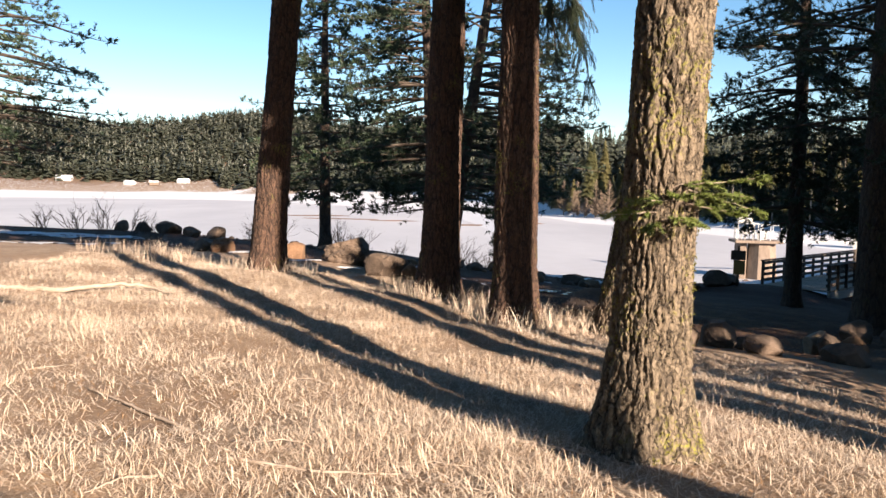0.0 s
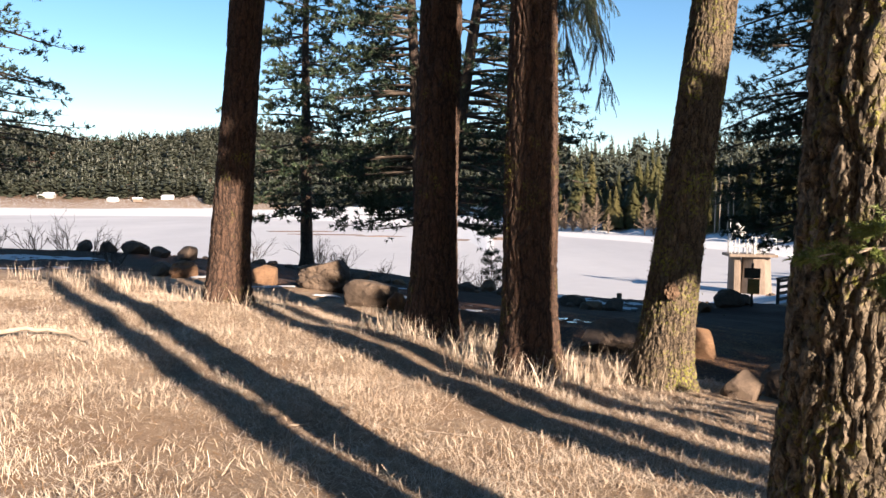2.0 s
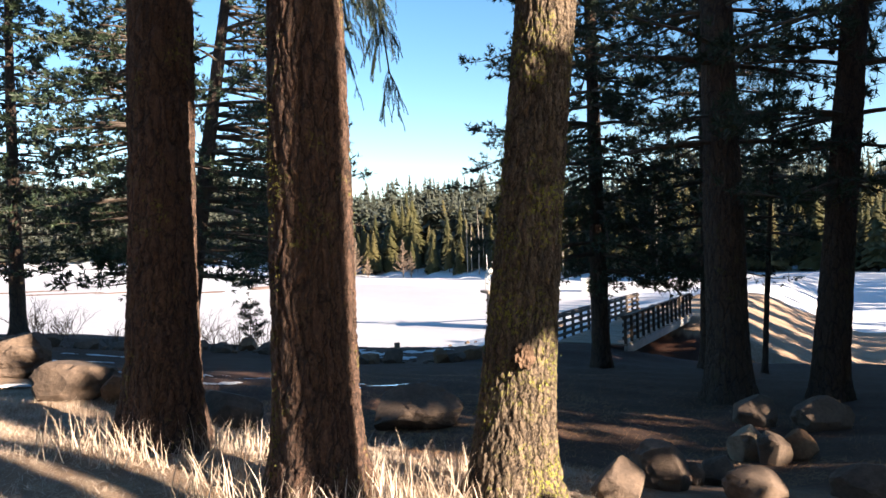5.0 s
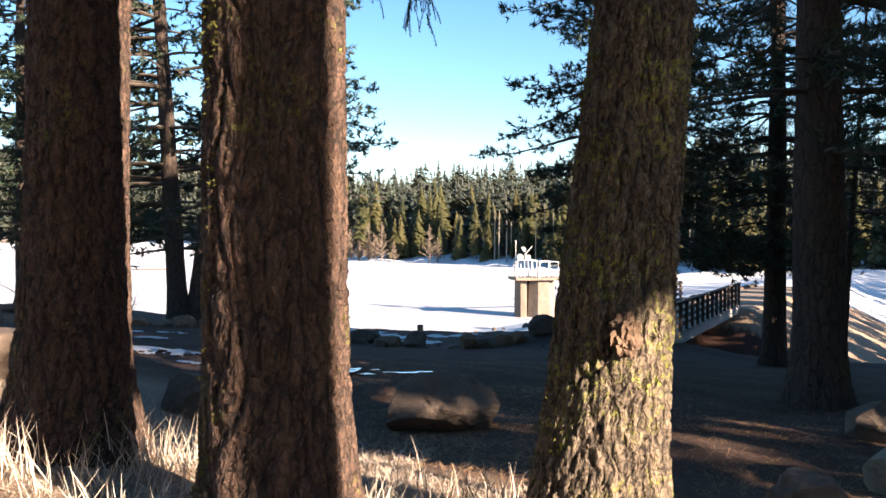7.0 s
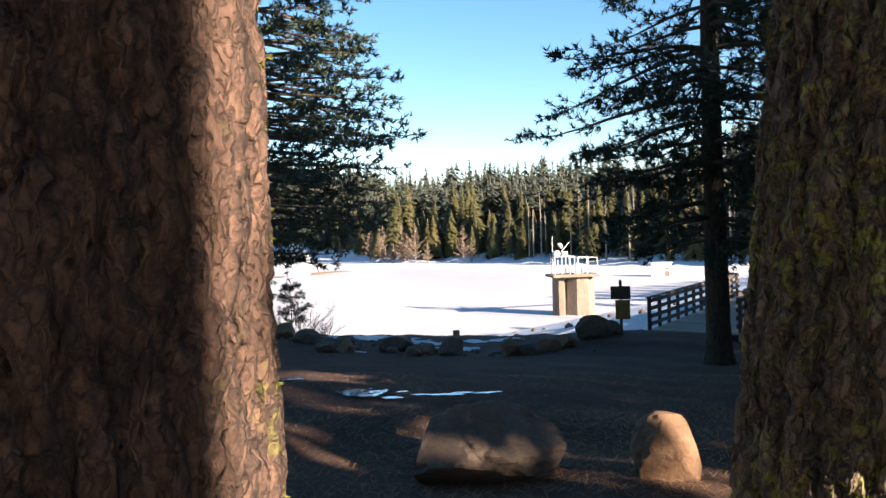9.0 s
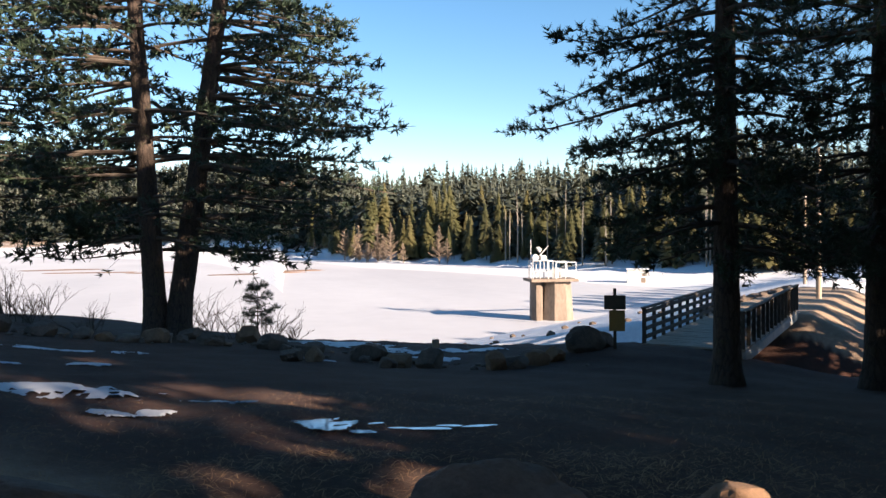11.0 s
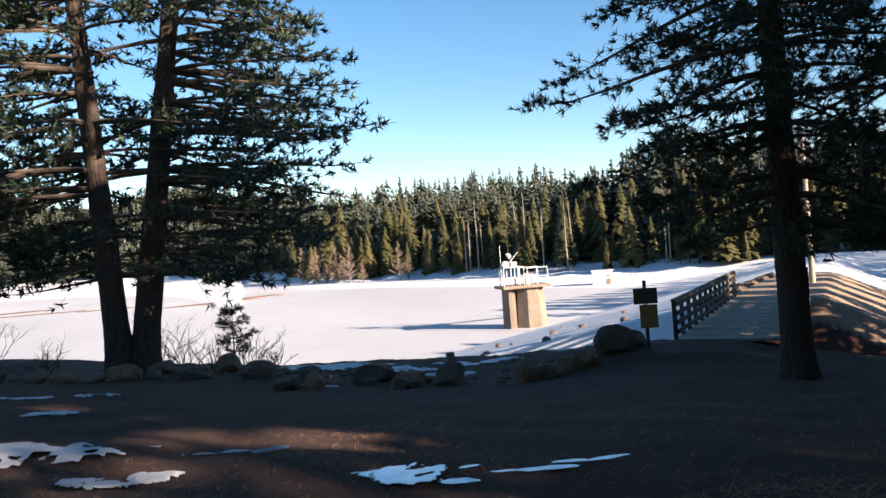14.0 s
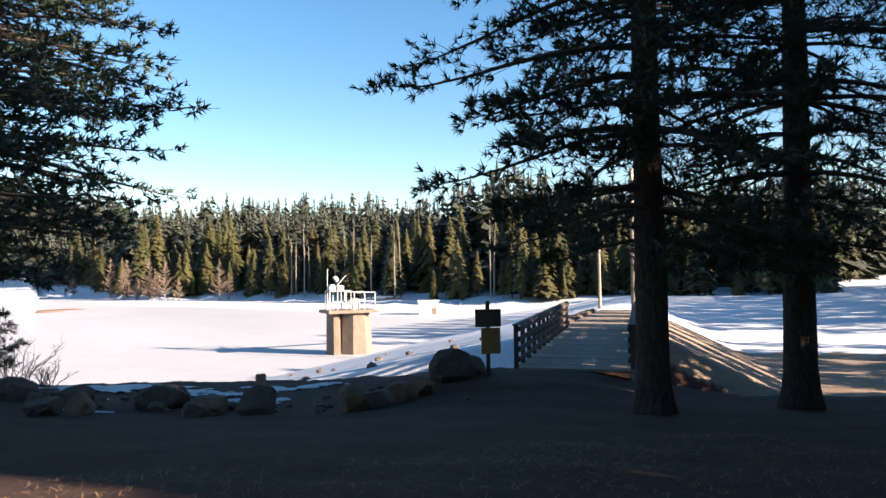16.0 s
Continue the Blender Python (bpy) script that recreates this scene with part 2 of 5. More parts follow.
def ground_material():
    """Straw and needle litter near the trees, wet gravel on the track with its shade put into the colour, snow on far
    banks, by mesh attributes.
    """
    m, nt, b = material("forest_ground")
    a_track = nt.nodes.new("ShaderNodeAttribute")
    a_track.attribute_name = "track"
    a_snow = nt.nodes.new("ShaderNodeAttribute")
    a_snow.attribute_name = "snow"
    big, mid, fine = tex(nt, "noise", 0.45, 5), tex(nt, "noise", 5.0, 6, 0.7), tex(nt, "noise", 60.0, 5, 0.75)
    straw = ramp(nt, mid.outputs[0], (0.28, (0.120, 0.062, 0.037)), (0.5, (0.260, 0.160, 0.100)), (0.72, (0.400, 0.310, 0.220)))
    straw = blend(nt, 0.5, straw, ramp(nt, fine.outputs[0], (0.32, (0.075, 0.043, 0.024)), (0.62, (0.420, 0.335, 0.240))))
    straw = blend(nt, ramp(nt, big.outputs[0], (0.42, (0, 0, 0)), (0.6, (0.7, 0.7, 0.7))), straw, blend(nt, 0.5, straw, (0.125, 0.060, 0.030)))
    # red-brown taken down to near black: the forest's shade is in this colour
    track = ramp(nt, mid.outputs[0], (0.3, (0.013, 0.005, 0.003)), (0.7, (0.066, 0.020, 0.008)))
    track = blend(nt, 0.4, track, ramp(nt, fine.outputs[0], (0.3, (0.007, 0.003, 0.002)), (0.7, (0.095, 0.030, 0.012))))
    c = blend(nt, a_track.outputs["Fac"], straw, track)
    white = ramp(nt, mid.outputs[0], (0.3, (0.5, 0.51, 0.54)), (0.7, (0.62, 0.62, 0.63)))
    edge = nt.nodes.new("ShaderNodeMath")
    edge.operation = "ADD"
    nt.links.new(a_snow.outputs["Fac"], edge.inputs[0])
    nt.links.new(ramp(nt, big.outputs[0], (0.3, (0, 0, 0)), (0.7, (0.5, 0.5, 0.5))), edge.inputs[1])
    c = blend(nt, ramp(nt, edge.outputs[0], (0.7, (0, 0, 0)), (0.8, (1, 1, 1))), c, white)
    nt.links.new(c, b.inputs["Base Color"])
    b.inputs["Roughness"].default_value = 0.95
    bump(nt, b, fine.outputs[0], 0.7, 0.02)
    bump(nt, b, mid.outputs[0], 0.5, 0.05)
    return m


M["ground"] = ground_material()


# ---- building helpers ----
def part(name, bm, mat, parent=None, label="", smooth=False):
    """Links a bmesh as one mesh object, under a thing or a part."""
    me = bpy.data.meshes.new(name)
    bm.to_mesh(me)
    bm.free()
    return mesh_part(name, me, mat, parent, label, smooth)


def mesh_part(name, me, mat, parent=None, label="", smooth=False):
    for one in mat if isinstance(mat, list) else [mat]:
        me.materials.append(one)
    if smooth:
        me.shade_smooth()
    ob = new(name, me)
    ob.parent = parent
    if name in ("branchwork", "crown", "needles"):
        ob["kind"] = "stuff"
    if label:
        ob["label"] = label
    return ob


def from_arrays(name, verts, faces):
    me = bpy.data.meshes.new(name)
    me.from_pydata(np.asarray(verts, float).reshape(-1, 3).tolist(), [], faces if isinstance(faces, list) else np.asarray(faces).tolist())
    me.update()
    return me


def empty(name, place, label, category, group="", kind="", turn=0.0):
    e = new(name)
    e.empty_display_size = 0.2
    e.matrix_basis = pose(*place, 0, 0, turn)
    return tagged(e, label, category, group, kind)


def box(bm, size, at=(0, 0, 0), turn=None, bevel=0.0):
    made = bmesh.ops.create_cube(bm, size=1.0, matrix=Matrix.Translation(at) @ (turn or Matrix()) @ Matrix.Diagonal((*size, 1)))
    if bevel:
        edges = list({e for v in made["verts"] for e in v.link_edges})
        bmesh.ops.bevel(bm, geom=edges, offset=bevel, segments=2, affect="EDGES")
    return bm


def rod(bm, a, b, r0, r1=None, sides=8):
    a, b = Vector(a), Vector(b)
    q = (b - a).to_track_quat("Z", "Y").to_matrix().to_4x4()
    bmesh.ops.create_cone(bm, cap_ends=True, segments=sides, radius1=r0, radius2=r0 if r1 is None else r1, depth=(b - a).length,
                          matrix=Matrix.Translation((a + b) / 2) @ q)
    return bm


def tube_arrays(pts, radii, sides=6):
    """Vertices and faces of a bent tube through pts."""
    pts, radii = np.asarray(pts, float), np.asarray(radii, float)
    d = np.gradient(pts, axis=0)
    d /= np.linalg.norm(d, axis=1, keepdims=True) + 1e-9
    ref = np.where(np.abs(d[:, 2:3]) > 0.9, [[1.0, 0, 0]], [[0, 0, 1.0]])
    u = np.cross(d, ref)
    u /= np.linalg.norm(u, axis=1, keepdims=True) + 1e-9
    v = np.cross(d, u)
    ang = np.arange(sides) * 2 * np.pi / sides
    ring = u[:, None] * np.cos(ang)[None, :, None] + v[:, None] * np.sin(ang)[None, :, None]
    verts = (pts[:, None] + ring * radii[:, None, None]).reshape(-1, 3)
    n = len(pts)
    faces = [(i * sides + j, i * sides + (j + 1) % sides, (i + 1) * sides + (j + 1) % sides, (i + 1) * sides + j)
             for i in range(n - 1) for j in range(sides)]
    return verts, faces


class Pile:
    """Collects vertices and faces for one mesh."""
    def __init__(self):
        self.v, self.f, self.n = [], [], 0

    def add(self, verts, faces):
        k = self.n
        self.v.append(np.asarray(verts, float).reshape(-1, 3))
        self.f += [tuple(i + k for i in face) for face in faces]
        self.n += len(self.v[-1])

    def mesh(self, name):
        return from_arrays(name, np.concatenate(self.v), self.f)


# ---- the lie of the land ----
LAKE = -9.0
SPOTS = np.array([
    (0, 0, .3), (-.2, 4, .28), (1.4, 5.4, .04), (.8, 9.1, -.25), (-1.9, 10.5, 0), (-5.1, 13, .14), (-4.1, 16.6, .12), (-.5, 14.5, .0),
    (1.7, 13.1, -.33), (2.9, 12.5, -.5), (6.1, 15, -1.25), (3.2, 20.8, -.95), (3.2, 22.8, -1.0), (4.3, 18.9, -1.15), (5.4, 17.3, -1.03), (2.67, 18.5, -1.1), (2.1, 17.6, -1.0), (1.75, 16.6, -.85), (8.8, 30.6, -2.1), (8.1, 34, -2.45),
    (3.5, 46, -3.0), (0, 45, -2.5), (14.7, 33.5, -2.06), (13.3, 27, -2.15), (11, 19, -1.65), (17.8, 27.8, -2.6), (-12, 40, -.85), (-14, 40, -.55), (-17, 40, -.4), (-8, 52, -2.1),
    (-14, 26, -.05), (-9, 21, .15), (-10, 26, -.05), (-6, 24, -.1), (-3.3, 21.4, -.12), (-1, 18.4, -.15), (-20, 10, 1.2), (-22, 40, -.35), (10, 4, -.9), (25, 15, -2.2), (-5, -15, .8), (30, -10, -1.5)])


def near_land(x, y):
    x, y = np.asarray(x, float), np.asarray(y, float)
    base = lambda a, b: 0.3 - 0.045 * a - 0.062 * b
    num, den = np.zeros_like(x), np.zeros_like(x)
    for a, b, z in SPOTS:
        w = 1.0 / (((x - a) ** 2 + (y - b) ** 2) + 1.2) ** 1.5
        num, den = num + w * (z - base(a, b)), den + w
    fade = np.exp(-(np.maximum(0, np.hypot(x, y - 20) - 40) / 40) ** 2)
    return np.where(fade > .001, (base(x, y) * fade + num / den * fade), 0) - 2.2 * (1 - fade)


def step(a, b, v):
    t = np.clip((v - a) / (b - a), 0, 1)
    return t * t * (3 - 2 * t)


BEARING = [-180, -60, -45, -30, -15, 0, 5, 10.7, 19, 28, 36, 44, 60, 90, 180]
SHORE_R = [900, 900, 950, 950, 900, 620, 430, 320, 272, 225, 205, 190, 190, 300, 900]
RISE = [40, 76, 94, 106, 108, 92, 74, 58, 46, 40, 42, 46, 45, 40, 40]
DIR = np.array((0.746, 0.666))        # the way along the footbridge and the dam
NOR = np.array((0.666, -0.746))       # to its right
BR0, BR1 = np.array((14.75, 33.55)), np.array((24.9, 42.6))   # the left rail's ends
DECK_Z, DECK_W = -2.05, 2.9


def r0(x, y):
    return np.hypot(x - 2, y - 10)


def land(x, y):
    """Height of the ground, lake bed included."""
    x, y = np.asarray(x, float), np.asarray(y, float)
    z = near_land(x, y)
    edge = np.interp(x, [-200, -60, -20, -8, 4, 9, 13], [60, 60, 58, 56, 49, 41, 37.5])
    along, off = (x - BR0[0]) * DIR[0] + (y - BR0[1]) * DIR[1], (x - BR0[0]) * NOR[0] + (y - BR0[1]) * NOR[1]
    over = np.where(x < 13, y - edge, along - 0.9)
    right = step(1.0, 4.0, off)
    z = np.where(over > 0, z - (0.42 + 0.3 * right) * over, z)
    z = np.maximum(z, (LAKE - 1.5) * (1 - right) + right * (-6.4 + 2.4 * step(16, 90, off)))
    # the dam: a flat crest with sloping faces
    a2, o = along - 13.2, off - DECK_W / 2
    d = np.maximum(np.maximum(-o - 2.0, o - 2.0), 0)
    head = np.maximum(0, -a2)
    slope = np.where(o > 0, 0.48, 0.205)
    dam = DECK_Z - 0.16 - 0.026 * np.maximum(0, a2) - slope * d - 0.7 * head
    z = np.maximum(z, np.where((along > 2) & (r0(x, y) < 260), dam, -99))
    # the far shores
    r, th = np.hypot(x - 2, y - 10), np.degrees(np.arctan2(x - 2, y - 10))
    shore, rise = np.interp(th, BEARING, SHORE_R), np.interp(th, BEARING, RISE)
    beyond = r - shore
    far = LAKE + 0.45 + 0.008 * np.clip(beyond, -200, 60) + np.where(beyond > 0, rise * step(-60, 520, beyond) * (1 + .12 * np.sin(th * .35)), 0)
    far = np.where(th < 5, far + 4.5 * step(-420, 0, beyond), far)
    wild = (r > 150) & (th > -120) & (th < 130)
    return np.where(wild, np.maximum(far, np.where((along > 3) & (r < 260), np.maximum(dam, np.where(off > 4, z, far)), far)), z)


def humps(x, y):
    """Small unevenness of the forest floor."""
    near = np.exp(-(np.maximum(0, np.hypot(x - 5, y - 20) - 30) / 10) ** 2)
    return near * 0.035 * np.sin(x * 1.9 + 1.3 * np.sin(y * .8)) * np.sin(y * 2.3 + x * .4)


def land_z(x, y):
    return float(land(np.array([x]), np.array([y]))[0] + humps(x, y))


def spaced(lo, hi, dense_lo, dense_hi, fine, grow=1.09):
    mid = list(np.arange(dense_lo, dense_hi + fine / 2, fine))
    out, s, v = [], fine, dense_hi
    while v < hi:
        s *= grow
        v += s
        out.append(v)
    left, s, v = [], fine, dense_lo
    while v > lo:
        s *= grow
        v -= s
        left.append(v)
    return np.array(left[::-1] + mid + out)


def build_ground():
    xs, ys = spaced(-4000, 4000, -12, 34, 0.25), spaced(-4000, 4500, -2, 52, 0.25)
    X, Y = np.meshgrid(xs, ys)
    Z = land(X, Y)
    rng = np.random.RandomState(4)
    Z = Z + humps(X, Y) + (np.hypot(X - 5, Y - 20) < 30) * rng.normal(0, .008, X.shape)
    verts = np.stack([X, Y, Z], -1).reshape(-1, 3)
    nx, ny = len(xs), len(ys)
    i = (np.arange(ny - 1)[:, None] * nx + np.arange(nx - 1)[None]).reshape(-1)
    me = from_arrays("ground", verts, np.stack([i, i + 1, i + nx + 1, i + nx], 1))
    along, off = (X - BR0[0]) * DIR[0] + (Y - BR0[1]) * DIR[1], (X - BR0[0]) * NOR[0] + (Y - BR0[1]) * NOR[1]
    wob = .6 * np.sin(X * .9) + .5 * np.sin(Y * .7 + X * .5)
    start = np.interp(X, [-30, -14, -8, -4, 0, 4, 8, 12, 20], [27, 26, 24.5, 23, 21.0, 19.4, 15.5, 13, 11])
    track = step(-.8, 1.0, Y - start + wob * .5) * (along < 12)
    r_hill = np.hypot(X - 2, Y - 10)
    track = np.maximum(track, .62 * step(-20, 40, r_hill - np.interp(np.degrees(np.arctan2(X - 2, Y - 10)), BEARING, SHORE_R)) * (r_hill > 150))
    # the shaded litter before the track gets the same shade-darkened tone
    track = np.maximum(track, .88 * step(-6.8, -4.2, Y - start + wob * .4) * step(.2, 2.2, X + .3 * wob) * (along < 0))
    r, th = np.hypot(X - 2, Y - 10), np.degrees(np.arctan2(X - 2, Y - 10))
    beyond = r - np.interp(th, BEARING, SHORE_R)
    snow = np.where(r > 150, np.where(beyond < 10, .75, np.clip(.75 - (beyond - 10) / 60, 0.1, 1)), 0)
    snow = np.where((th < -10) & (beyond > -70) & (beyond < 80), .40, snow)
    o = off - DECK_W / 2
    snow = np.where((along > 3) & (o < -2.6) & (r < 260), .8, snow)
    snow = np.where((along > 45) & (r < 260), .8, snow)
    snow = np.where((along > -4) & (o > 23 + .16 * along), .75, snow)
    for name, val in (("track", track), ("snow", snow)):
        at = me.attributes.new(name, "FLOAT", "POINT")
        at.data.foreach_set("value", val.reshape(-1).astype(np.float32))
    tagged(mesh_part("ground", me, M["ground"], smooth=True), "straw-coloured forest floor running into a wet track, its shade in the colour, and snowy banks", "ground", kind="structure")


build_ground()


def build_lake():
    xs, ys = np.linspace(-1500, 420, 60), np.linspace(38, 1500, 60)
    X, Y = np.meshgrid(xs, ys)
    i = (np.arange(59)[:, None] * 60 + np.arange(59)[None]).reshape(-1)
    me = from_arrays("lake_ice", np.stack([X, Y, X * 0 + LAKE], -1).reshape(-1, 3), np.stack([i, i + 1, i + 61, i + 60], 1))
    tagged(mesh_part("water", me, M["ice"]), "frozen lake under a thin sheet of pale snow", "frozen lake", kind="structure")


build_lake()


# ---- standing trees ----
def trunk_mesh(name, height, r0, r1, lean=(0, 0), flare=0.5, around=96, rise=0.03, depth=0.03, seed=0, sway=0.05, wide=0.1, tall=5.0):
    """A tapered trunk with root flare and ridged, furrowed bark in the mesh; the ridge height is kept for the material."""
    rng = np.random.RandomState(seed)
    n = int(height / rise)
    zs = np.linspace(-0.35, height, n)
    ang = np.arange(around) * 2 * np.pi / around
    A, Zg = np.meshgrid(ang, zs)
    t = np.clip(Zg / height, 0, 1)
    R = r0 + (r1 - r0) * t
    lobes = 1 + .28 * np.sin(A * 3 + rng.rand() * 6) + .22 * np.sin(A * 5 + rng.rand() * 6)
    R = R + r0 * flare * lobes * np.exp(-np.maximum(Zg, 0) / (0.9 * r0 + .12)) * .8 + r0 * .03 * np.sin(A * 2 + Zg * 1.3 + seed)
    # bark plates: jittered cells, tall and narrow
    k = max(8, int(2 * np.pi * r0 / wide))
    cell_h = wide * tall
    u, v = A / (2 * np.pi) * k, Zg / cell_h
    u = u + .28 * np.sin(v * 2.7 + u * .8 + seed) + .13 * np.sin(v * 6.1 + u * 1.7 + seed * 2) + .05 * np.sin(v * 15 + u * 3)
    f1, f2 = np.full(u.shape, 9.0), np.full(u.shape, 9.0)
    cu, cv = np.floor(u).astype(int), np.floor(v).astype(int)
    for du in (-1, 0, 1):
        for dv in (-1, 0, 1):
            iu, iv = cu + du, cv + dv
            h = np.sin((iu % k) * 127.1 + iv * 311.7 + seed * 17.0) * 43758.5453
            h2 = np.sin((iu % k) * 269.5 + iv * 183.3 + seed * 29.0) * 43758.5453
            du_, dv_ = iu + (h - np.floor(h)) - u, iv + (h2 - np.floor(h2)) - v
            dd = np.sqrt(du_ ** 2 + dv_ ** 2)
            f2 = np.where(dd < f1, f1, np.minimum(f2, dd))
            f1 = np.minimum(f1, dd)
    high = np.sin((np.floor(u * 1.7) % 97) * 12.9 + np.floor(v * 3.3 + u * .4) * 78.2) * 43758.5
    ridge = np.clip((f2 - f1) * 3.4, 0, 1) ** .7
    ridge = np.clip(ridge * (.62 + .38 * (high - np.floor(high))) + rng.normal(0, .14, u.shape), 0, 1)
    R = R + depth * (ridge - .5)
    cx = lean[0] * Zg + sway * np.sin(t * 3 + seed)
    cy = lean[1] * Zg + sway * np.cos(t * 2.4 + seed * 2) - sway * math.cos(seed * 2)
    verts = np.stack([cx + R * np.cos(A), cy + R * np.sin(A), Zg], -1).reshape(-1, 3)
    j = np.arange(around)
    i = np.arange(n - 1)[:, None] * around
    faces = np.stack([i + j, i + (j + 1) % around, i + around + (j + 1) % around, i + around + j], -1).reshape(-1, 4)
    me = from_arrays(name, verts, faces)
    at = me.attributes.new("ridge", "FLOAT", "POINT")
    at.data.foreach_set("value", ridge.reshape(-1).astype(np.float32))
    me.shade_smooth()
    return me


def tuft(rng, at, way, n, length, spread, width):
    """A tuft of needles: thin blades about a way."""
    way = np.asarray(way) / (np.linalg.norm(way) + 1e-9)
    d = way + rng.normal(0, spread, (n, 3))
    d /= np.linalg.norm(d, axis=1, keepdims=True)
    side = np.cross(d, rng.normal(0, 1, (n, 3)))
    side /= np.linalg.norm(side, axis=1, keepdims=True) + 1e-9
    ln = length * rng.uniform(.7, 1.15, (n, 1))
    base = np.asarray(at) - way * length * .25 * rng.rand(n, 1)
    v = np.stack([base - side * width, base + side * width, base + d * ln], 1)
    return v.reshape(-1, 3)


def pine_crown(height, low, reach, seed, whorls=26, per=5, twigs=9, blades=12, needle=.16, droop=.25, top_r=.3, one_side=None, width=.008, lean=(0, 0), sub=2, twig_wood=True):
    """Limbs and needle tufts of a pine: limb tubes and blades, in the trunk's frame."""
    rng = np.random.RandomState(seed)
    wood, blades_v = Pile(), []
    for w in range(whorls):
        f = (w + rng.rand() * .7) / whorls
        z = low + (height - low) * f
        span = reach * (1 - f) ** .75 * (0.6 + .4 * min(1, f * 7)) * (.82 + .18 * math.sin(w * 2.1 + seed)) + top_r
        for b in range(per):
            az = rng.rand() * 2 * np.pi
            if one_side is not None and rng.rand() < .7:
                az = one_side + rng.normal(0, .6)
            ln = span * rng.uniform(.68, 1.05)
            s = np.linspace(0, 1, 7)
            lift = rng.uniform(-.1, .3) * (1 if f > .3 else .5)
            zz = z + ln * (lift * s - droop * s ** 2 + .25 * droop * s ** 4 * 2)
            wig = rng.normal(0, .03 * ln, (7, 2)).cumsum(0) * .6
            px = lean[0] * z + np.cos(az) * ln * s + wig[:, 0] * s
            py = lean[1] * z + np.sin(az) * ln * s + wig[:, 1] * s
            pts = np.stack([px, py, zz], 1)
            wood.add(*(tube_arrays(pts, np.linspace(.018 + .012 * ln, .006, 7), 4) if twig_wood else tube_arrays(pts[::3], np.linspace(.02 + .012 * ln, .008, 3), 3)))
            for q in range(int(twigs * (0.5 + ln / max(reach, .1)))):
                p = rng.uniform(.16, 1.0) ** .8
                i = min(5, int(p * 6))
                o = pts[i] + (pts[i + 1] - pts[i]) * (p * 6 - i)
                out = (pts[i + 1] - pts[i])
                out /= np.linalg.norm(out) + 1e-9
                tl = (.25 + .28 * ln * (1.1 - p)) * rng.uniform(.5, 1.1)
                tw = out * .8 + rng.normal(0, .6, 3) * np.array([1, 1, .5]) + np.array([0, 0, .12])
                tw /= np.linalg.norm(tw)
                e = o + tw * tl
                if twig_wood:
                    wood.add(*tube_arrays([o, e], [.008, .004], 3))
                for k in range(sub):
                    c = o + (e - o) * (1 - .42 * k * rng.rand()) + rng.normal(0, .05 * k, 3)
                    blades_v.append(tuft(rng, c, tw + np.array([0, 0, .3]), blades, needle, .75, width))
    bv = np.concatenate(blades_v)
    tri = np.arange(len(bv)).reshape(-1, 3)
    return wood, bv, tri


def pine(name, place, height, r0, low, reach, seed, label, bark="bark_dark", lean=(0, 0), turn=0, around=26, rise=.2, group="", **kw):
    x, y = place
    e = empty(name, (x, y, land_z(x, y)), label, "pine tree", group, turn=turn)
    me = trunk_mesh("trunk", height, r0, r0 * .12, lean, around=around, rise=rise, depth=.02, seed=seed, sway=.08)
    mesh_part("trunk", me, M[bark], e)
    wood, bv, tri = pine_crown(height, low, reach, seed, lean=lean, **kw)
    mesh_part("branchwork", wood.mesh("branchwork"), M["twig"], e)
    mesh_part("crown", from_arrays("crown", bv, tri), M["needle"], e, "dark green needle clusters")
    return e


def big_trunk(place, r0, height, r1, label, bark, lean=(0, 0), seed=1, turn=0, around=150, rise=.022, wide=.1, depth=.04, flare=.5, low=8.5, reach=3.4):
    x, y = place
    e = empty("conifer_tree", (x, y, land_z(x, y)), label, "tree", turn=turn)
    me = trunk_mesh("trunk", 7.0, r0, r0 + (r1 - r0) * 7 / height, lean, flare, around, rise, depth, seed, sway=0, wide=wide)
    mesh_part("trunk", me, M[bark], e)
    # the bole above, plainer
    top = trunk_mesh("upper_trunk", height - 6.6, r0 + (r1 - r0) * 6.6 / height, r1, lean, 0, 40, .12, .02, seed + 50, sway=0, wide=.16)
    ob = mesh_part("upper_trunk", top, M[bark], e)
    ob.location = (lean[0] * 6.6, lean[1] * 6.6, 6.6)
    wood, bv, tri = pine_crown(height, low, 6.2 if low > 8 else reach, seed + 90, whorls=24 if low > 8 else 26, per=7 if low > 8 else 6, twigs=8 if low > 8 else 8, blades=6 if low > 8 else 8, needle=.4 if low > 8 else .24, width=.05 if low > 8 else .02, sub=2 if low > 8 else 3, lean=lean)
    mesh_part("branchwork", wood.mesh("branchwork"), M["twig"], e)
    mesh_part("crown", from_arrays("crown", bv, tri), M["needle"], e)
    return e


# ---- the big trunks that the path passes ----
big_trunk((1.42, 5.15), .285, 24, .16, "thick fir trunk with furrowed lichen-flecked bark in sun", "bark_fir", (.045, .0), 3, wide=.06, depth=.04, flare=.75, around=210, rise=.02)
big_trunk((-4.18, 17.3), .38, 26, .1, "tall reddish pine trunk with branch shadows across it", "bark_pine", (.077, 0), 5, around=130, rise=.03)
big_trunk((-.10, 14.84), .385, 27, .1, "dark straight pine trunk in shade", "bark_pine", (.02, .03), 8, around=120, rise=.03)
big_trunk((1.22, 12.67), .375, 27, .1, "broad pine trunk with one sunlit edge and flared foot", "bark_pine", (.0, 0), 11, around=180, wide=.1, flare=.6, rise=.024)
knotty = big_trunk((3.02, 12.52), .345, 22, .1, "leaning mossy fir trunk with a knot scar", "bark_moss", (.14, .05), 14, around=180, wide=.065, rise=.024)
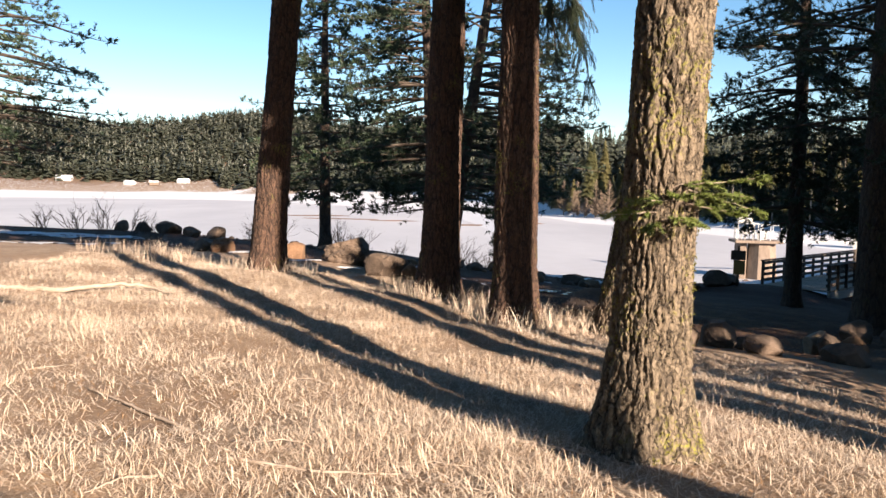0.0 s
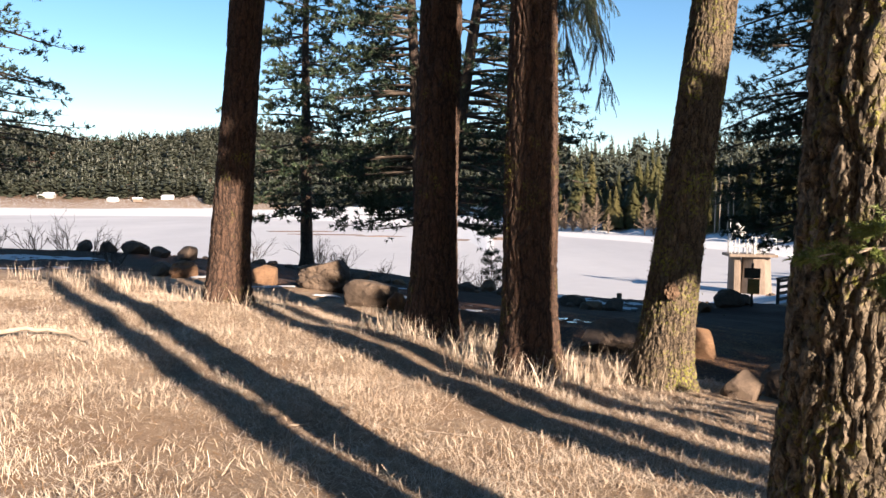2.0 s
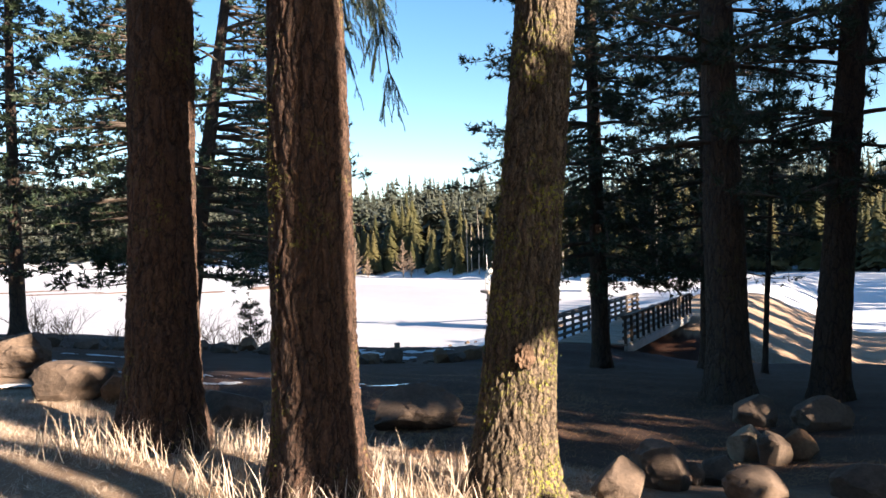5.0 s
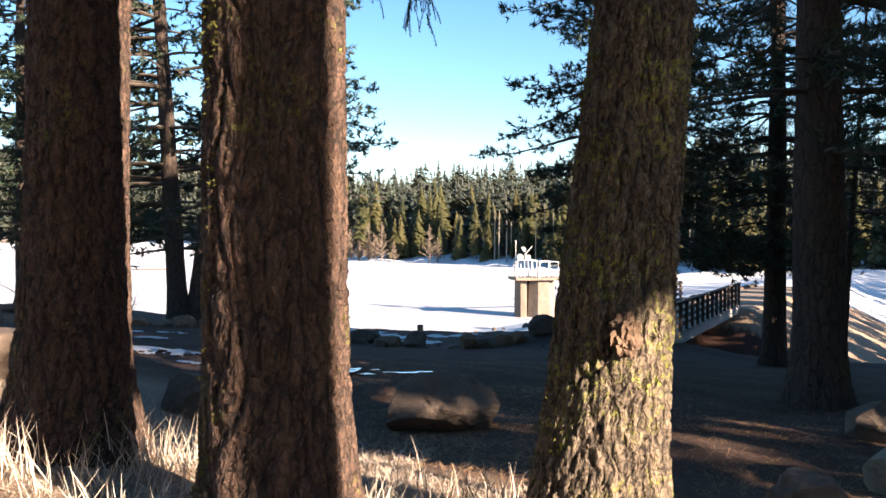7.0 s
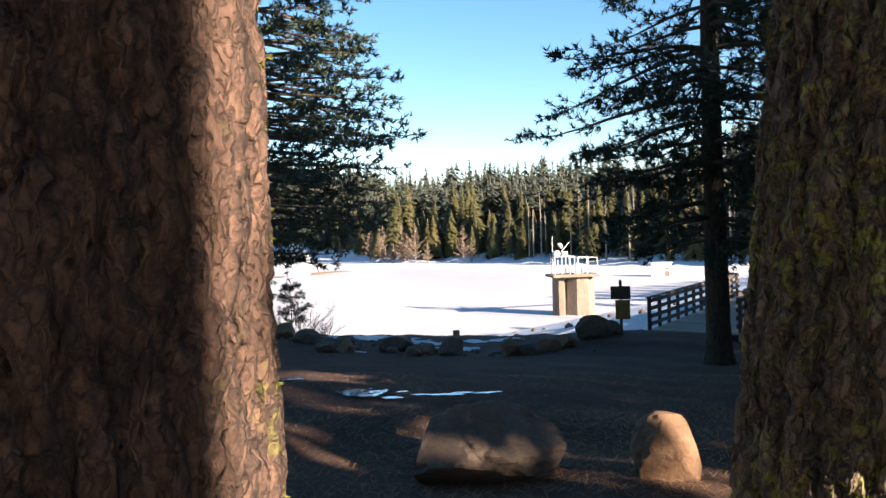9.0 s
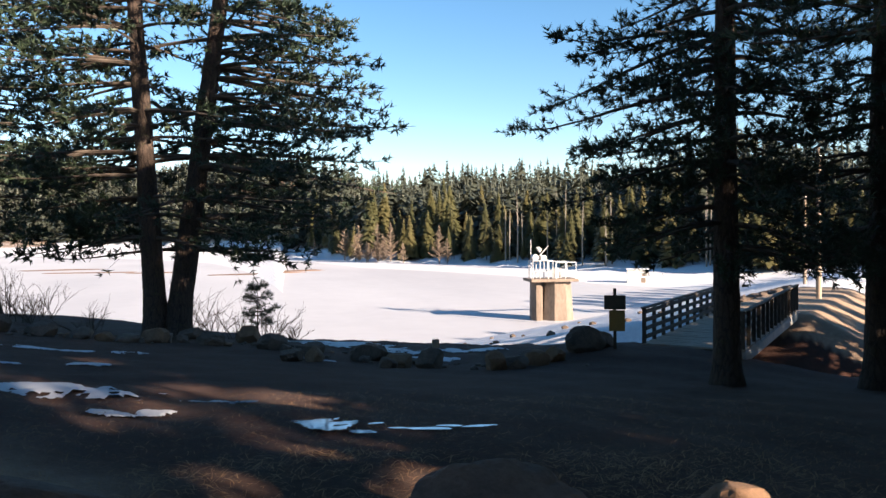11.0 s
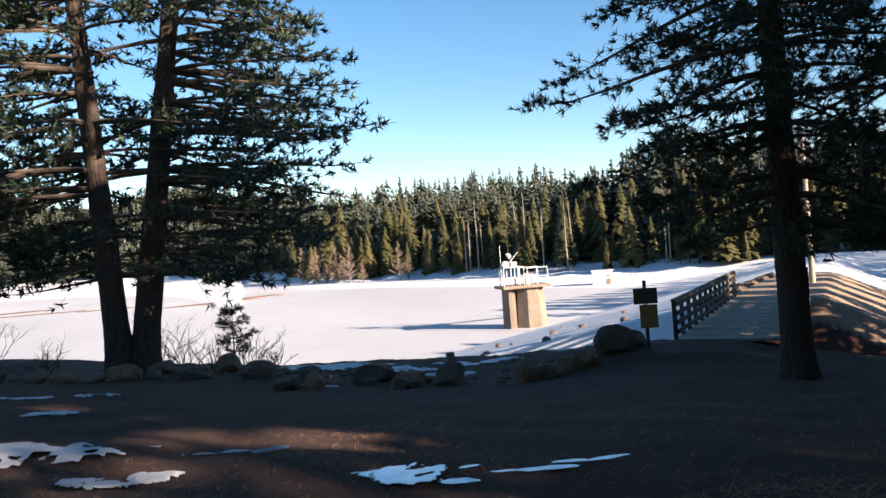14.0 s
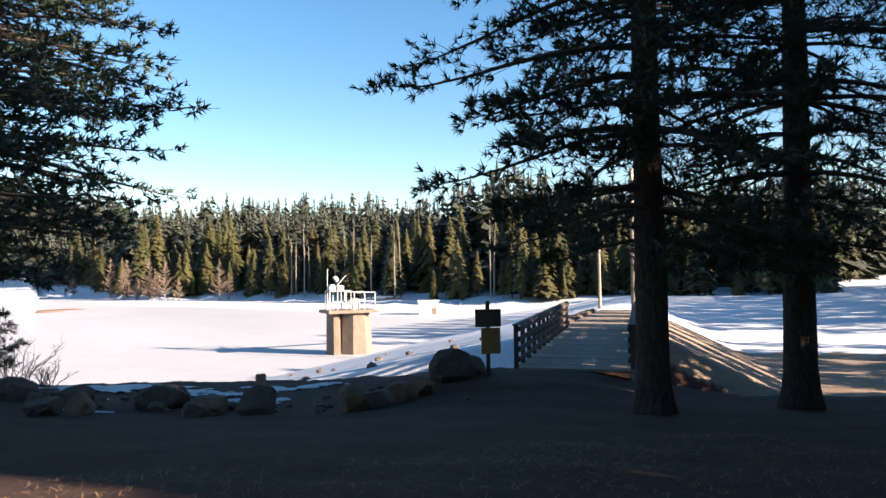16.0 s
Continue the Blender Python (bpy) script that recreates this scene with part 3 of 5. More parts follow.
big_trunk((11.8, 19.78), .47, 26, .15, "massive dark trunk in deep shade", "bark_dark", (.018, .03), 17, around=80, rise=.05, low=4.6, reach=5.0)
big_trunk((13.7, 18.86), .37, 24, .1, "dark trunk at the forest edge", "bark_dark", (.13, 0), 20, around=60, rise=.06, low=4.8, reach=4.6)


def knot_scar(tree, at, size, seed):
    """A torn, bulging wound in the bark."""
    bm = bmesh.new()
    bmesh.ops.create_icosphere(bm, subdivisions=4, radius=1.0)
    for v in bm.verts:
        p = v.co.normalized()
        r = 1 + .35 * noise.noise(p * 2.2 + Vector((seed, 0, 0))) + .45 * noise.noise(Vector((p.x * 6, p.y * 6, p.z * 2.5)) + Vector((0, seed, 0)))
        v.co = Vector((p.x * r * size[0], p.y * r * size[1], p.z * r * size[2])) + Vector(at)
    part("knot_scar", bm, M["scar"], tree, "pale torn wood scar")


knot_scar(knotty, (.06, -.30, .9 - land_z(3.02, 12.52)), (.085, .05, .11), 5)

# ---- pines with crowns ----
RICH = dict(blades=10, sub=3)
FAR = dict(blades=6, sub=3)
pine("pine_tree", (13.53, 27.95), 24, .31, 3.1, 5.6, 31, "dark pine with drooping limbs beside the footbridge", lean=(-.012, 0), whorls=42, per=6, twigs=19, needle=.2, droop=.46, width=.018, **RICH)
pine("pine_tree", (17.63, 27.62), 23, .34, 3.2, 5.4, 32, "dark pine standing over the bank", whorls=38, per=6, twigs=17, needle=.2, droop=.44, width=.0115, **RICH)
pine("pine_tree", (-.22, 45.0), 29, .46, 3.8, 7.6, 33, "upright stem of a forked lakeside pine", lean=(-.045, 0), whorls=46, per=5, twigs=15, needle=.29, width=.044, one_side=2.8, **FAR)
pine("pine_tree", (.54, 45.0), 29, .5, 3.4, 9.8, 34, "leaning stem of a forked lakeside pine", lean=(.146, 0), whorls=42, per=6, twigs=16, needle=.29, width=.036, one_side=0.0, **FAR)
pine("pine_tree", (-7.85, 52.6), 28, .42, 3.4, 6.0, 35, "slim dark pine on the lake shore", whorls=42, per=6, twigs=12, needle=.28, width=.042, **FAR)
pine("pine_tree", (-27.8, 46.3), 30, .48, 3.6, 11.2, 36, "bushy pine over the shore rocks", whorls=40, per=6, twigs=14, needle=.29, width=.034, **FAR)
pine("pine_tree", (17.2, 24.5), 12, .09, 3.4, 2.0, 37, "thin leaning young pine in the shade", lean=(.07, 0), whorls=14, per=4, twigs=8, needle=.2, width=.014, **RICH)


def young_pine(place, height, seed):
    e = empty("young_pine", (*place, land_z(*place)), "small sapling pine with tufted top by the shore", "sapling")
    mesh_part("trunk", trunk_mesh("trunk", height, .035, .01, around=8, rise=.2, depth=0, seed=seed, sway=.03), M["twig"], e)
    wood, bv, tri = pine_crown(height, height * .25, .75, seed, whorls=7, per=4, twigs=5, blades=14, needle=.2, droop=-.15, top_r=.2, width=.01)
    mesh_part("branchwork", wood.mesh("branchwork"), M["twig"], e)
    mesh_part("crown", from_arrays("crown", bv, tri), M["needle"], e)


young_pine((3.85, 46.2), 2.5, 41)


# ---- trees outside the view that shade the place ----
def shade_tree(place, height, r0, low, reach, seed, label):
    x, y = place
    e = empty("conifer_tree", (x, y, land_z(x, y)), label, "tree", "shade trees")
    mesh_part("trunk", trunk_mesh("trunk", height, r0, .05, around=10, rise=.9, depth=.0, seed=seed, wide=.3), M["bark_dark"], e)
    wood, bv, tri = pine_crown(height, low, reach, seed, whorls=18, per=5, twigs=8, blades=4, needle=.62, width=.18, sub=1, twig_wood=False)
    mesh_part("branchwork", wood.mesh("branchwork"), M["twig"], e)
    mesh_part("crown", from_arrays("crown", bv, tri), M["needle"], e)
    return e


# the grove on the sunny side: its trunks lay long stripes of shade over the straw, with lit gaps between
for k, (x, y, r, low, reach) in enumerate([(6.17, -3.15, .32, 11.0, 3.0), (7.46, .08, .35, 9.5, 3.0), (7.60, 2.55, .30, 9.5, 3.0), (9.5, -2.0, .3, 11.5, 3.0),
                                             (19.3, -1.8, .14, 11.0, 1.6)]):
    shade_tree((x, y), 22, r, low, reach, 60 + k, "tall trunk with high crown among the grove")
shade_tree((11.64, 1.0), 8.6, .1, 6.9, 1.8, 68, "young conifer with bare lower stem among the grove")
shade_tree((15.22, -.85), 14, .15, 2.6, 1.3, 69, "slim dense conifer of the grove")
shade_tree((23.3, -11.1), 26, .25, 13.0, 3.4, 71, "tall conifer with a high crown behind the grove")
proto = shade_tree((18, 6), 17, .35, 1.2, 4.6, 70, "dense dark conifer out of view, placed for its shade")
FOREST = [(64, 40, .7), (70, 46, .7), (60, 34, .65), (68, 38, .7), (58, 30, .6), (40, 20, 1.2), (44, 24, .9),
          # the four .11 saplings are made up, out of view, to shade the ground
          (5.33, 7.04, .11), (5.75, 7.31, .11), (6.17, 7.59, .11), (6.59, 7.86, .11), (14.1, -.4, .6), (22.2, -1.7, 1.3), (25.5, -8.0, 1.15), (67, 33, 1.1), (89, 49, 1.3), (50, 24, 1.0), (66, 25, 1.2), (60, 22, 1.2),
          (14.5, 12, .8), (20, 10, 1), (22.2, 12.6, 1.35), (27.4, 13.4, 1.3), (28, 8, 1.2), (22, 4, 1.3), (27, 0, 1.3), (33, 12, 1.1), (36, 4, 1.1), (42, 10, .9), (36, 16, 1.2),
          (31, 18, 1.2), (47, 2, 1), (26, -1, 1.3), (23.6, 3, 1.2), (30, -4, 1.3), (33, -7, 1.4), (37, -5, 1.3), (37, -12, 1.3), (45, -20, 1.4),
          (44, -3, 1.2), (53, 8, 1.0), (60, 9, 1.1), (52, 17, .7), 
          # the 1.75 trees behind left: unseen, enlarged to hold off sky light
          (-9, -9, 1.75), (-14, -5, 1.75), (-19, -10, 1.4), (-13, -14, 1.75), (-21, -1, 1.2), (-6, -15, 1.75), (-24, 6, 1.2), (-28, -6, 1.4), (-10, -22, 1.5), (-20, -20, 1.5),
          (-33, 5, 1.3), (-37, 14, 1.2), (37, -16, 1.5), (45, -12, 1.4), (51, -6, 1.3), (60, -2, 1.3),
          (-4.5, -5, 1.75), (-1.5, -9, 1.75), (-8, -2.5, 1.75), (-4, -13, 1.75), 
          (40, 28, .8), (46, 31, .8), (36, 25, .8), (52, 35, .8)]
FOREST += [(98 + 5 * k, 50 + 1.9 * k, 1.5) for k in range(23)] + [(108 + 10 * k, 43 + 3.8 * k, 1.65) for k in range(11)]
for k, (x, y, s) in enumerate(FOREST):
    copy_thing(proto, pose(x, y, land_z(x, y), 0, 0, 47 * k) @ Matrix.Scale(s, 4))


# ---- boulders and stones ----
def boulder(place, size, seed, mat="rock", label="rough brown basalt boulder half sunk in the ground", sink=.25, group=""):
    bm = bmesh.new()
    bmesh.ops.create_icosphere(bm, subdivisions=5 if max(size) > .75 else 4 if max(size) > .3 else 3, radius=1.0)
    rng = np.random.RandomState(seed)
    off = Vector(rng.uniform(-50, 50, 3))
    cuts = [(Vector(rng.normal(0, 1, 3)).normalized(), rng.uniform(.6, .9)) for _ in range(14)]
    for v in bm.verts:
        p = v.co.normalized()
        r = 1 + .15 * noise.noise(p * 1.3 + off) + .10 * noise.noise(p * 3.2 + off) + .07 * noise.noise(p * 6 + off) + .045 * noise.noise(p * 13 + off) + .022 * noise.noise(p * 30 + off)
        q = p * r
        for n, d in cuts:
            over = q.dot(n) - d
            if over > 0:
                q -= n * over * .9
        v.co = Vector((q.x * size[0], q.y * size[1], q.z * size[2]))
    ob = part("boulder", bm, M[mat], None)
    x, y = place
    ob.matrix_basis = pose(x, y, land_z(x, y) + size[2] * (.62 - .5 * sink), 0, 0, rng.uniform(-28, 28))
    return tagged(ob, label, "boulder", group)


ROCKS = [
    ((-2.75, 21.9), (.8, .66, .6), "rock"), ((-1.4, 18.65), (.6, .5, .48), "rock"), ((-.82, 18.2), (.24, .22, .3), "rock_orange"), ((-4.7, 23.4), (.55, .46, .42), "rock_orange"),
    ((-6.95, 23.6), (.46, .42, .34), "rock_orange"), ((-7.9, 24.6), (.42, .4, .3), "rock"),
    ((-17.0, 40.2), (.46, .44, .42), "rock"), ((-15.75, 40.1), (.5, .46, .42), "rock"), ((-14.4, 40), (.74, .56, .5), "rock"), ((-13.2, 40), (.46, .44, .4), "rock"), ((-11.9, 40), (.62, .52, .5), "rock"),
    ((.85, 18.4), (.52, .42, .42), "rock"),
    ((5.42, 17.3), (.36, .34, .44), "rock_orange"), ((1.2, 43.4), (.5, .4, .34), "rock"),
    ((7.58, 14.55), (.31, .26, .36), "rock_pale"), ((7.62, 14.0), (.26, .24, .32), "rock"), ((8.1, 14.1), (.28, .24, .3), "rock_orange"),
    ((4.95, 12.75), (.36, .34, .36), "rock"), ((5.42, 12.95), (.17, .16, .2), "rock"), ((5.85, 12.95), (.24, .22, .27), "rock"), ((5.3, 11.75), (.32, .28, .24), "rock"), ((4.15, 12.35), (.34, .3, .26), "rock"),
    ((9.4, 16.4), (.42, .36, .36), "rock"), ((10.1, 15.6), (.5, .4, .36), "rock"), ((6.6, 11.6), (.4, .34, .26), "rock"),
    ((12.65, 33.3), (.72, .55, .5), "rock"), ((9.0, 31.4), (.36, .32, .36), "rock_orange"), ((9.7, 31.7), (.42, .36, .3), "rock"), ((7.6, 32.6), (.46, .4, .4), "rock"),
    ((10.5, 32.2), (.42, .34, .29), "rock_orange"), ((11.3, 32.6), (.36, .32, .27), "rock_orange"), ((6.5, 33.0), (.3, .28, .24), "rock"),
    ((13.3, 33.5), (.42, .4, .28), "rock"), ((3.2, 41.0), (.45, .4, .42), "rock_orange"), ((4.7, 34.2), (.3, .28, .3), "rock_orange"), ((4.1, 34.6), (.4, .34, .26), "rock"), ((3.85, 18.2), (.86, .62, .46), "rock"),
]
for k, (p, s, mt) in enumerate(ROCKS):
    boulder(p, s, 200 + k, mt, "rusty brown boulder lying at the track edge" if mt == "rock_orange" else "dark rough boulder lying at the track edge", sink=.3)
rng_rock = np.random.RandomState(9)
for k in range(34):
    x = -9 + k * .5 + rng_rock.normal(0, .3)
    y = np.interp(x, [-9, 3, 8.5], [42.5, 38.5, 33.5]) + rng_rock.normal(0, .5)
    s = rng_rock.uniform(.18, .52) if k % 3 else rng_rock.uniform(.12, .25)
    boulder((x, y), (s * 1.25, s, s * .8), 300 + k, "rock" if k % 4 else "rock_orange", "small stone in the row along the shore", group="shore stones")


# ---- footbridge ----
def build_bridge():
    length = float(np.linalg.norm(BR1 - BR0))
    turn = math.degrees(math.atan2(DIR[1], DIR[0]))
    e = empty("footbridge", (BR0[0], BR0[1], DECK_Z), "timber footbridge with dark board railings and grey plank deck", "bridge", turn=turn)
    rng = np.random.RandomState(3)
    n = int(length / .2)
    for k in range(n):
        bm = box(bmesh.new(), (.188, DECK_W + .1, .06), (.1 + k * .2, -DECK_W / 2, -.03 + rng.normal(0, .004)), bevel=.006)
        part("plank", bm, M["deck"], e)
    for s, y in (("edge_beam", .02), ("edge_beam", -DECK_W - .02)):
        part("edge_beam", box(bmesh.new(), (length, .14, .34), (length / 2, y, -.24), bevel=.015), M["deck_edge"], e, "pale weathered edge beam")
    for side, y in ((0, .0), (1, -DECK_W)):
        rail = new("railing")
        rail.parent = e
        count = 13 if side == 0 else 15
        for k in range(count):
            x = .08 + k * (length - .16) / (count - 1)
            part("post", box(bmesh.new(), (.11, .11, 1.16), (x, y, .5), bevel=.008), M["rail"], rail)
        for k, z in enumerate((.22, .48, .74, 1.0)):
            part("board", box(bmesh.new(), (length, .05, .13), (length / 2, y + (.085 if side else -.085), z), bevel=.008), M["rail"], rail)
        part("handrail", box(bmesh.new(), (length + .1, .16, .05), (length / 2, y, 1.1), bevel=.01), M["rail"], rail)


build_bridge()


# ---- sign by the bridge ----
def build_sign():
    x, y = 13.35, 32.85
    e = empty("information_sign", (x, y, land_z(x, y)), "dark post sign with two boards beside the footbridge", "sign", turn=-28)
    top = -.46 - land_z(x, y)
    part("post", box(bmesh.new(), (.09, .09, top + .35), (0, .05, (top + .35) / 2 - .15), bevel=.008), M["sign_dark"], e)
    part("board", box(bmesh.new(), (.62, .04, .42), (0, -.02, top - .21), bevel=.006), M["sign_dark"], e, "dark upper board")
    part("board", box(bmesh.new(), (.46, .04, .62), (.06, -.02, top - .75), bevel=.006), M["sign_gold"], e, "ochre lower board")


build_sign()


# ---- intake tower in the lake ----
def build_tower():
    x, y = 42.0, 98.4
    e = empty("intake_tower", (x, y, LAKE), "weathered concrete intake tower with steel gear on top", "tower", turn=-10)
    bm = bmesh.new()
    # two joined stems: a narrow pier and the broad shaft
    for (cx, w0, w1, d) in ((-1.75, 1.5, 1.35, 2.6), (.85, 4.0, 3.2, 3.8)):
        vs = []
        for z, w in ((-1.5, w0), (4.75, w1)):
            for a in range(8):
                t = (a + .5) * math.pi / 4
                vs.append(bm.verts.new((cx + math.cos(t) * w / 2 * 1.08, math.sin(t) * d / 2 * 1.08 * (w / w0), z)))
        for a in range(8):
            bm.faces.new((vs[a], vs[(a + 1) % 8], vs[8 + (a + 1) % 8], vs[8 + a]))
        bm.faces.new(vs[8:])
    part("shaft", bm, M["concrete"], e)
    part("slab", box(bmesh.new(), (5.9, 4.4, .35), (.05, 0, 4.93), bevel=.04), M["concrete"], e)
    z0 = 5.1
    rail = new("guard_rail")
    rail.parent = e
    for px, py in ((.2, -2), (1.4, -2), (2.7, -2), (.2, 2), (1.4, 2), (2.7, 2)):
        part("rail_post", rod(bmesh.new(), (px, py, z0), (px, py, z0 + 2.0), .05), M["steel"], rail)
    for py in (-2, 2):
        for zz in (1.0, 2.0):
            part("rail_bar", rod(bmesh.new(), (.2, py, z0 + zz), (2.7, py, z0 + zz), .045), M["steel"], rail)
    for zz in (1.0, 2.0):
        part("rail_bar", rod(bmesh.new(), (2.7, -2, z0 + zz), (2.7, 2, z0 + zz), .045), M["steel"], rail)
    gear = new("lifting_gear")
    gear.parent = e
    for px in (-2.4, -1.5, -.5, .1):
        for py in (-1, 1):
            part("leg", rod(bmesh.new(), (px, py, z0), (px, py, z0 + 2.2), .07), M["white_paint"], gear)
    for zz in (.9, 2.2):
        for py in (-1, 1):
            part("beam", rod(bmesh.new(), (-2.4, py, z0 + zz), (.1, py, z0 + zz), .06), M["white_paint"], gear)
    part("motor", box(bmesh.new(), (.8, .8, .7), (-.9, 0, z0 + 2.5), bevel=.08), M["white_paint"], gear)
    part("drum", rod(bmesh.new(), (-1.9, -.5, z0 + 2.6), (-1.9, .5, z0 + 2.6), .4, sides=14), M["white_paint"], gear)
    part("cabinet", box(bmesh.new(), (.9, .7, 1.3), (.9, 0, z0 + .65), bevel=.05), M["white_paint"], e)
    mast = new("mast")
    mast.parent = e
    part("mast_tube", rod(bmesh.new(), (-2.3, .4, z0), (-2.3, .4, z0 + 4.8), .05, .03), M["steel"], mast)
    part("antenna", rod(bmesh.new(), (-1.3, 0, z0 + 2.8), (-.2, 0, z0 + 4.0), .07, .05), M["white_paint"], mast)
    part("dish", rod(bmesh.new(), (-1.5, 0, z0 + 3.5), (-1.2, 0, z0 + 3.7), .42, .3, 12), M["white_paint"], mast)
    part("catwalk", box(bmesh.new(), (13, 1.0, .12), (9.3, 2.0, 4.95), turn=Matrix.Rotation(radians(6), 4, "Z"), bevel=.01), M["steel"], e, "narrow steel catwalk")
    for k in range(9):
        part("catwalk_post", rod(bmesh.new(), (3.5 + k * 1.5, .9 + k * .16, 5), (3.5 + k * 1.5, .9 + k * .16, 5.45), .04, sides=6), M["steel"], e)


build_tower()


# ---- poles on the dam ----
def utility_pole(x, y, height, label):
    e = empty("utility_pole", (x, y, land_z(x, y)), label, "pole")
    part("shaft", rod(bmesh.new(), (0, 0, -.5), (0, 0, height), .17, .12, 12), M["pole"], e)
    part("collar", rod(bmesh.new(), (0, 0, height - .5), (0, 0, height - .42), .16, .16, 12), M["steel"], e)


utility_pole(55.3, 70.9, 8.6, "pale bare utility pole on the dam crest")
utility_pole(36.7, 49.6, 9.0, "brown wooden utility pole beside the crest road")


# ---- far woods ----
def conifer_arrays(rng, h, r, fans=90, bare=.1, thin=1.0):
    """A far conifer: drooping ragged boughs set round the stem, long below and short at the tip."""
    f = np.sort(rng.rand(fans) ** .85)
    z = h * (bare + (1 - bare) * f)
    ln = r * ((1 - f) ** .8 + .06) * rng.uniform(.55, 1.2, fans)
    a = rng.uniform(0, 6.283, fans)
    out, side = np.stack([np.cos(a), np.sin(a)], 1), np.stack([-np.sin(a), np.cos(a)], 1)
    w = ((ln * rng.uniform(.28, .55, fans) + .012 * h) * thin)[:, None]
    drop = ln * rng.uniform(.15, .6, fans)
    root = np.concatenate([out * 0, (z + .05 * h * (1 - f) + .015 * h)[:, None]], 1)
    left = np.concatenate([out * (ln * .7)[:, None] + side * w, (z - drop * .6)[:, None]], 1)
    right = np.concatenate([out * (ln * .7)[:, None] - side * w, (z - drop * .6)[:, None]], 1)
    tip = np.concatenate([out * ln[:, None], (z - drop)[:, None]], 1)
    v = np.stack([root, left, tip, right], 1).reshape(-1, 3)
    top = len(v)
    v = np.concatenate([v, [[.02 * h, 0, h * .86], [-.01 * h, .018 * h, h * .86], [-.01 * h, -.018 * h, h * .86], [0, 0, h * 1.03]]])
    k = np.arange(fans) * 4
    faces = [tuple(q) for q in np.stack([k, k + 1, k + 2], 1).tolist()] + [tuple(q) for q in np.stack([k, k + 2, k + 3], 1).tolist()]
    return v, faces + [(top, top + 1, top + 3), (top + 1, top + 2, top + 3), (top + 2, top, top + 3)]


def build_far_woods():
    rng = np.random.RandomState(77)
    shapes = [conifer_arrays(rng, 1.0, rng.uniform(.2, .3), 38, thin=.9) for _ in range(14)]
    pile, tints = Pile(), []
    for _ in range(9800):
        th = rng.uniform(-48, 62) if rng.rand() < .55 else rng.uniform(-34, 4)
        shore = np.interp(th, BEARING, SHORE_R)
        beyond = 6 + 640 * rng.rand() ** (1.5 if th > 5 else 1.0)
        if th > 6 and beyond < 45:
            beyond += 45
        r = shore + beyond
        x, y = 2 + r * math.sin(radians(th)), 10 + r * math.cos(radians(th))
        if th < -14 and beyond < 46 and noise.noise((x * .004, y * .004, 3)) > -.2:
            continue
        h = rng.uniform(11, 27) * (1.0 if th < 8 else 1.12) * (1 + .5 * noise.noise((x * .02, y * .02, 7)))
        tints.append(np.full(len(shapes[0][0]), rng.uniform(.1, .8) if th < 2 else rng.uniform(0, .7), np.float32))
        v, f = shapes[rng.randint(14)]
        c, s = math.cos(rng.rand() * 6.28), math.sin(rng.rand() * 6.28)
        wdt = h * rng.uniform(.8, 1.25) * (1.6 if th < 2 else 1.05)
        pile.add(np.stack([x + v[:, 0] * wdt, y + v[:, 1] * wdt, land_z(x, y) - .5 + v[:, 2] * h], 1), f)
    me = pile.mesh("far_woods")
    me.attributes.new("tint", "FLOAT", "POINT").data.foreach_set("value", np.concatenate(tints))
    tagged(mesh_part("far_woods", me, M["needle_hill"]), "dense conifer forest covering the far hills", "forest", kind="stuff")


build_far_woods()


def bank_tree(place, h, seed, mat="needle_far"):
    rng = np.random.RandomState(seed)
    e = empty("conifer_tree", (*place, land_z(*place)), "tall green conifer in the wood across the ice", "tree", "lakeshore conifers")
    v, f = conifer_arrays(rng, h, h * rng.uniform(.17, .28), 640, rng.uniform(.04, .2), .5)
    mesh_part("trunk", from_arrays("trunk", *tube_arrays([(0, 0, -.5), (0, 0, h * .9)], [h * .012, .03], 6)), M["bark_dark"], e)
    mesh_part("crown", from_arrays("crown", v, f), M[mat], e)
    return e


def build_bank_trees():
    rng = np.random.RandomState(12)
    protos = []
    for k in range(8):
        protos.append(bank_tree((120 + k * 9, 225 + k * 6), 20, 500 + k))
    for k in range(250):
        th = rng.uniform(7, 60)
        shore = np.interp(th, BEARING, SHORE_R)
        r = shore + 2 + 70 * rng.rand() ** 1.4
        x, y = 2 + r * math.sin(radians(th)), 10 + r * math.cos(radians(th))
        s = rng.uniform(.6, 1.35) * (1 + .45 * noise.noise((x * .035, y * .035, 2))) if r - shore > 14 else rng.uniform(.35, .95)
        copy_thing(protos[k % 8], pose(x, y, land_z(x, y), 0, 0, rng.uniform(0, 360)) @ Matrix.Diagonal((s * rng.uniform(.8, 1.15), s * rng.uniform(.8, 1.15), s, 1)))


build_bank_trees()


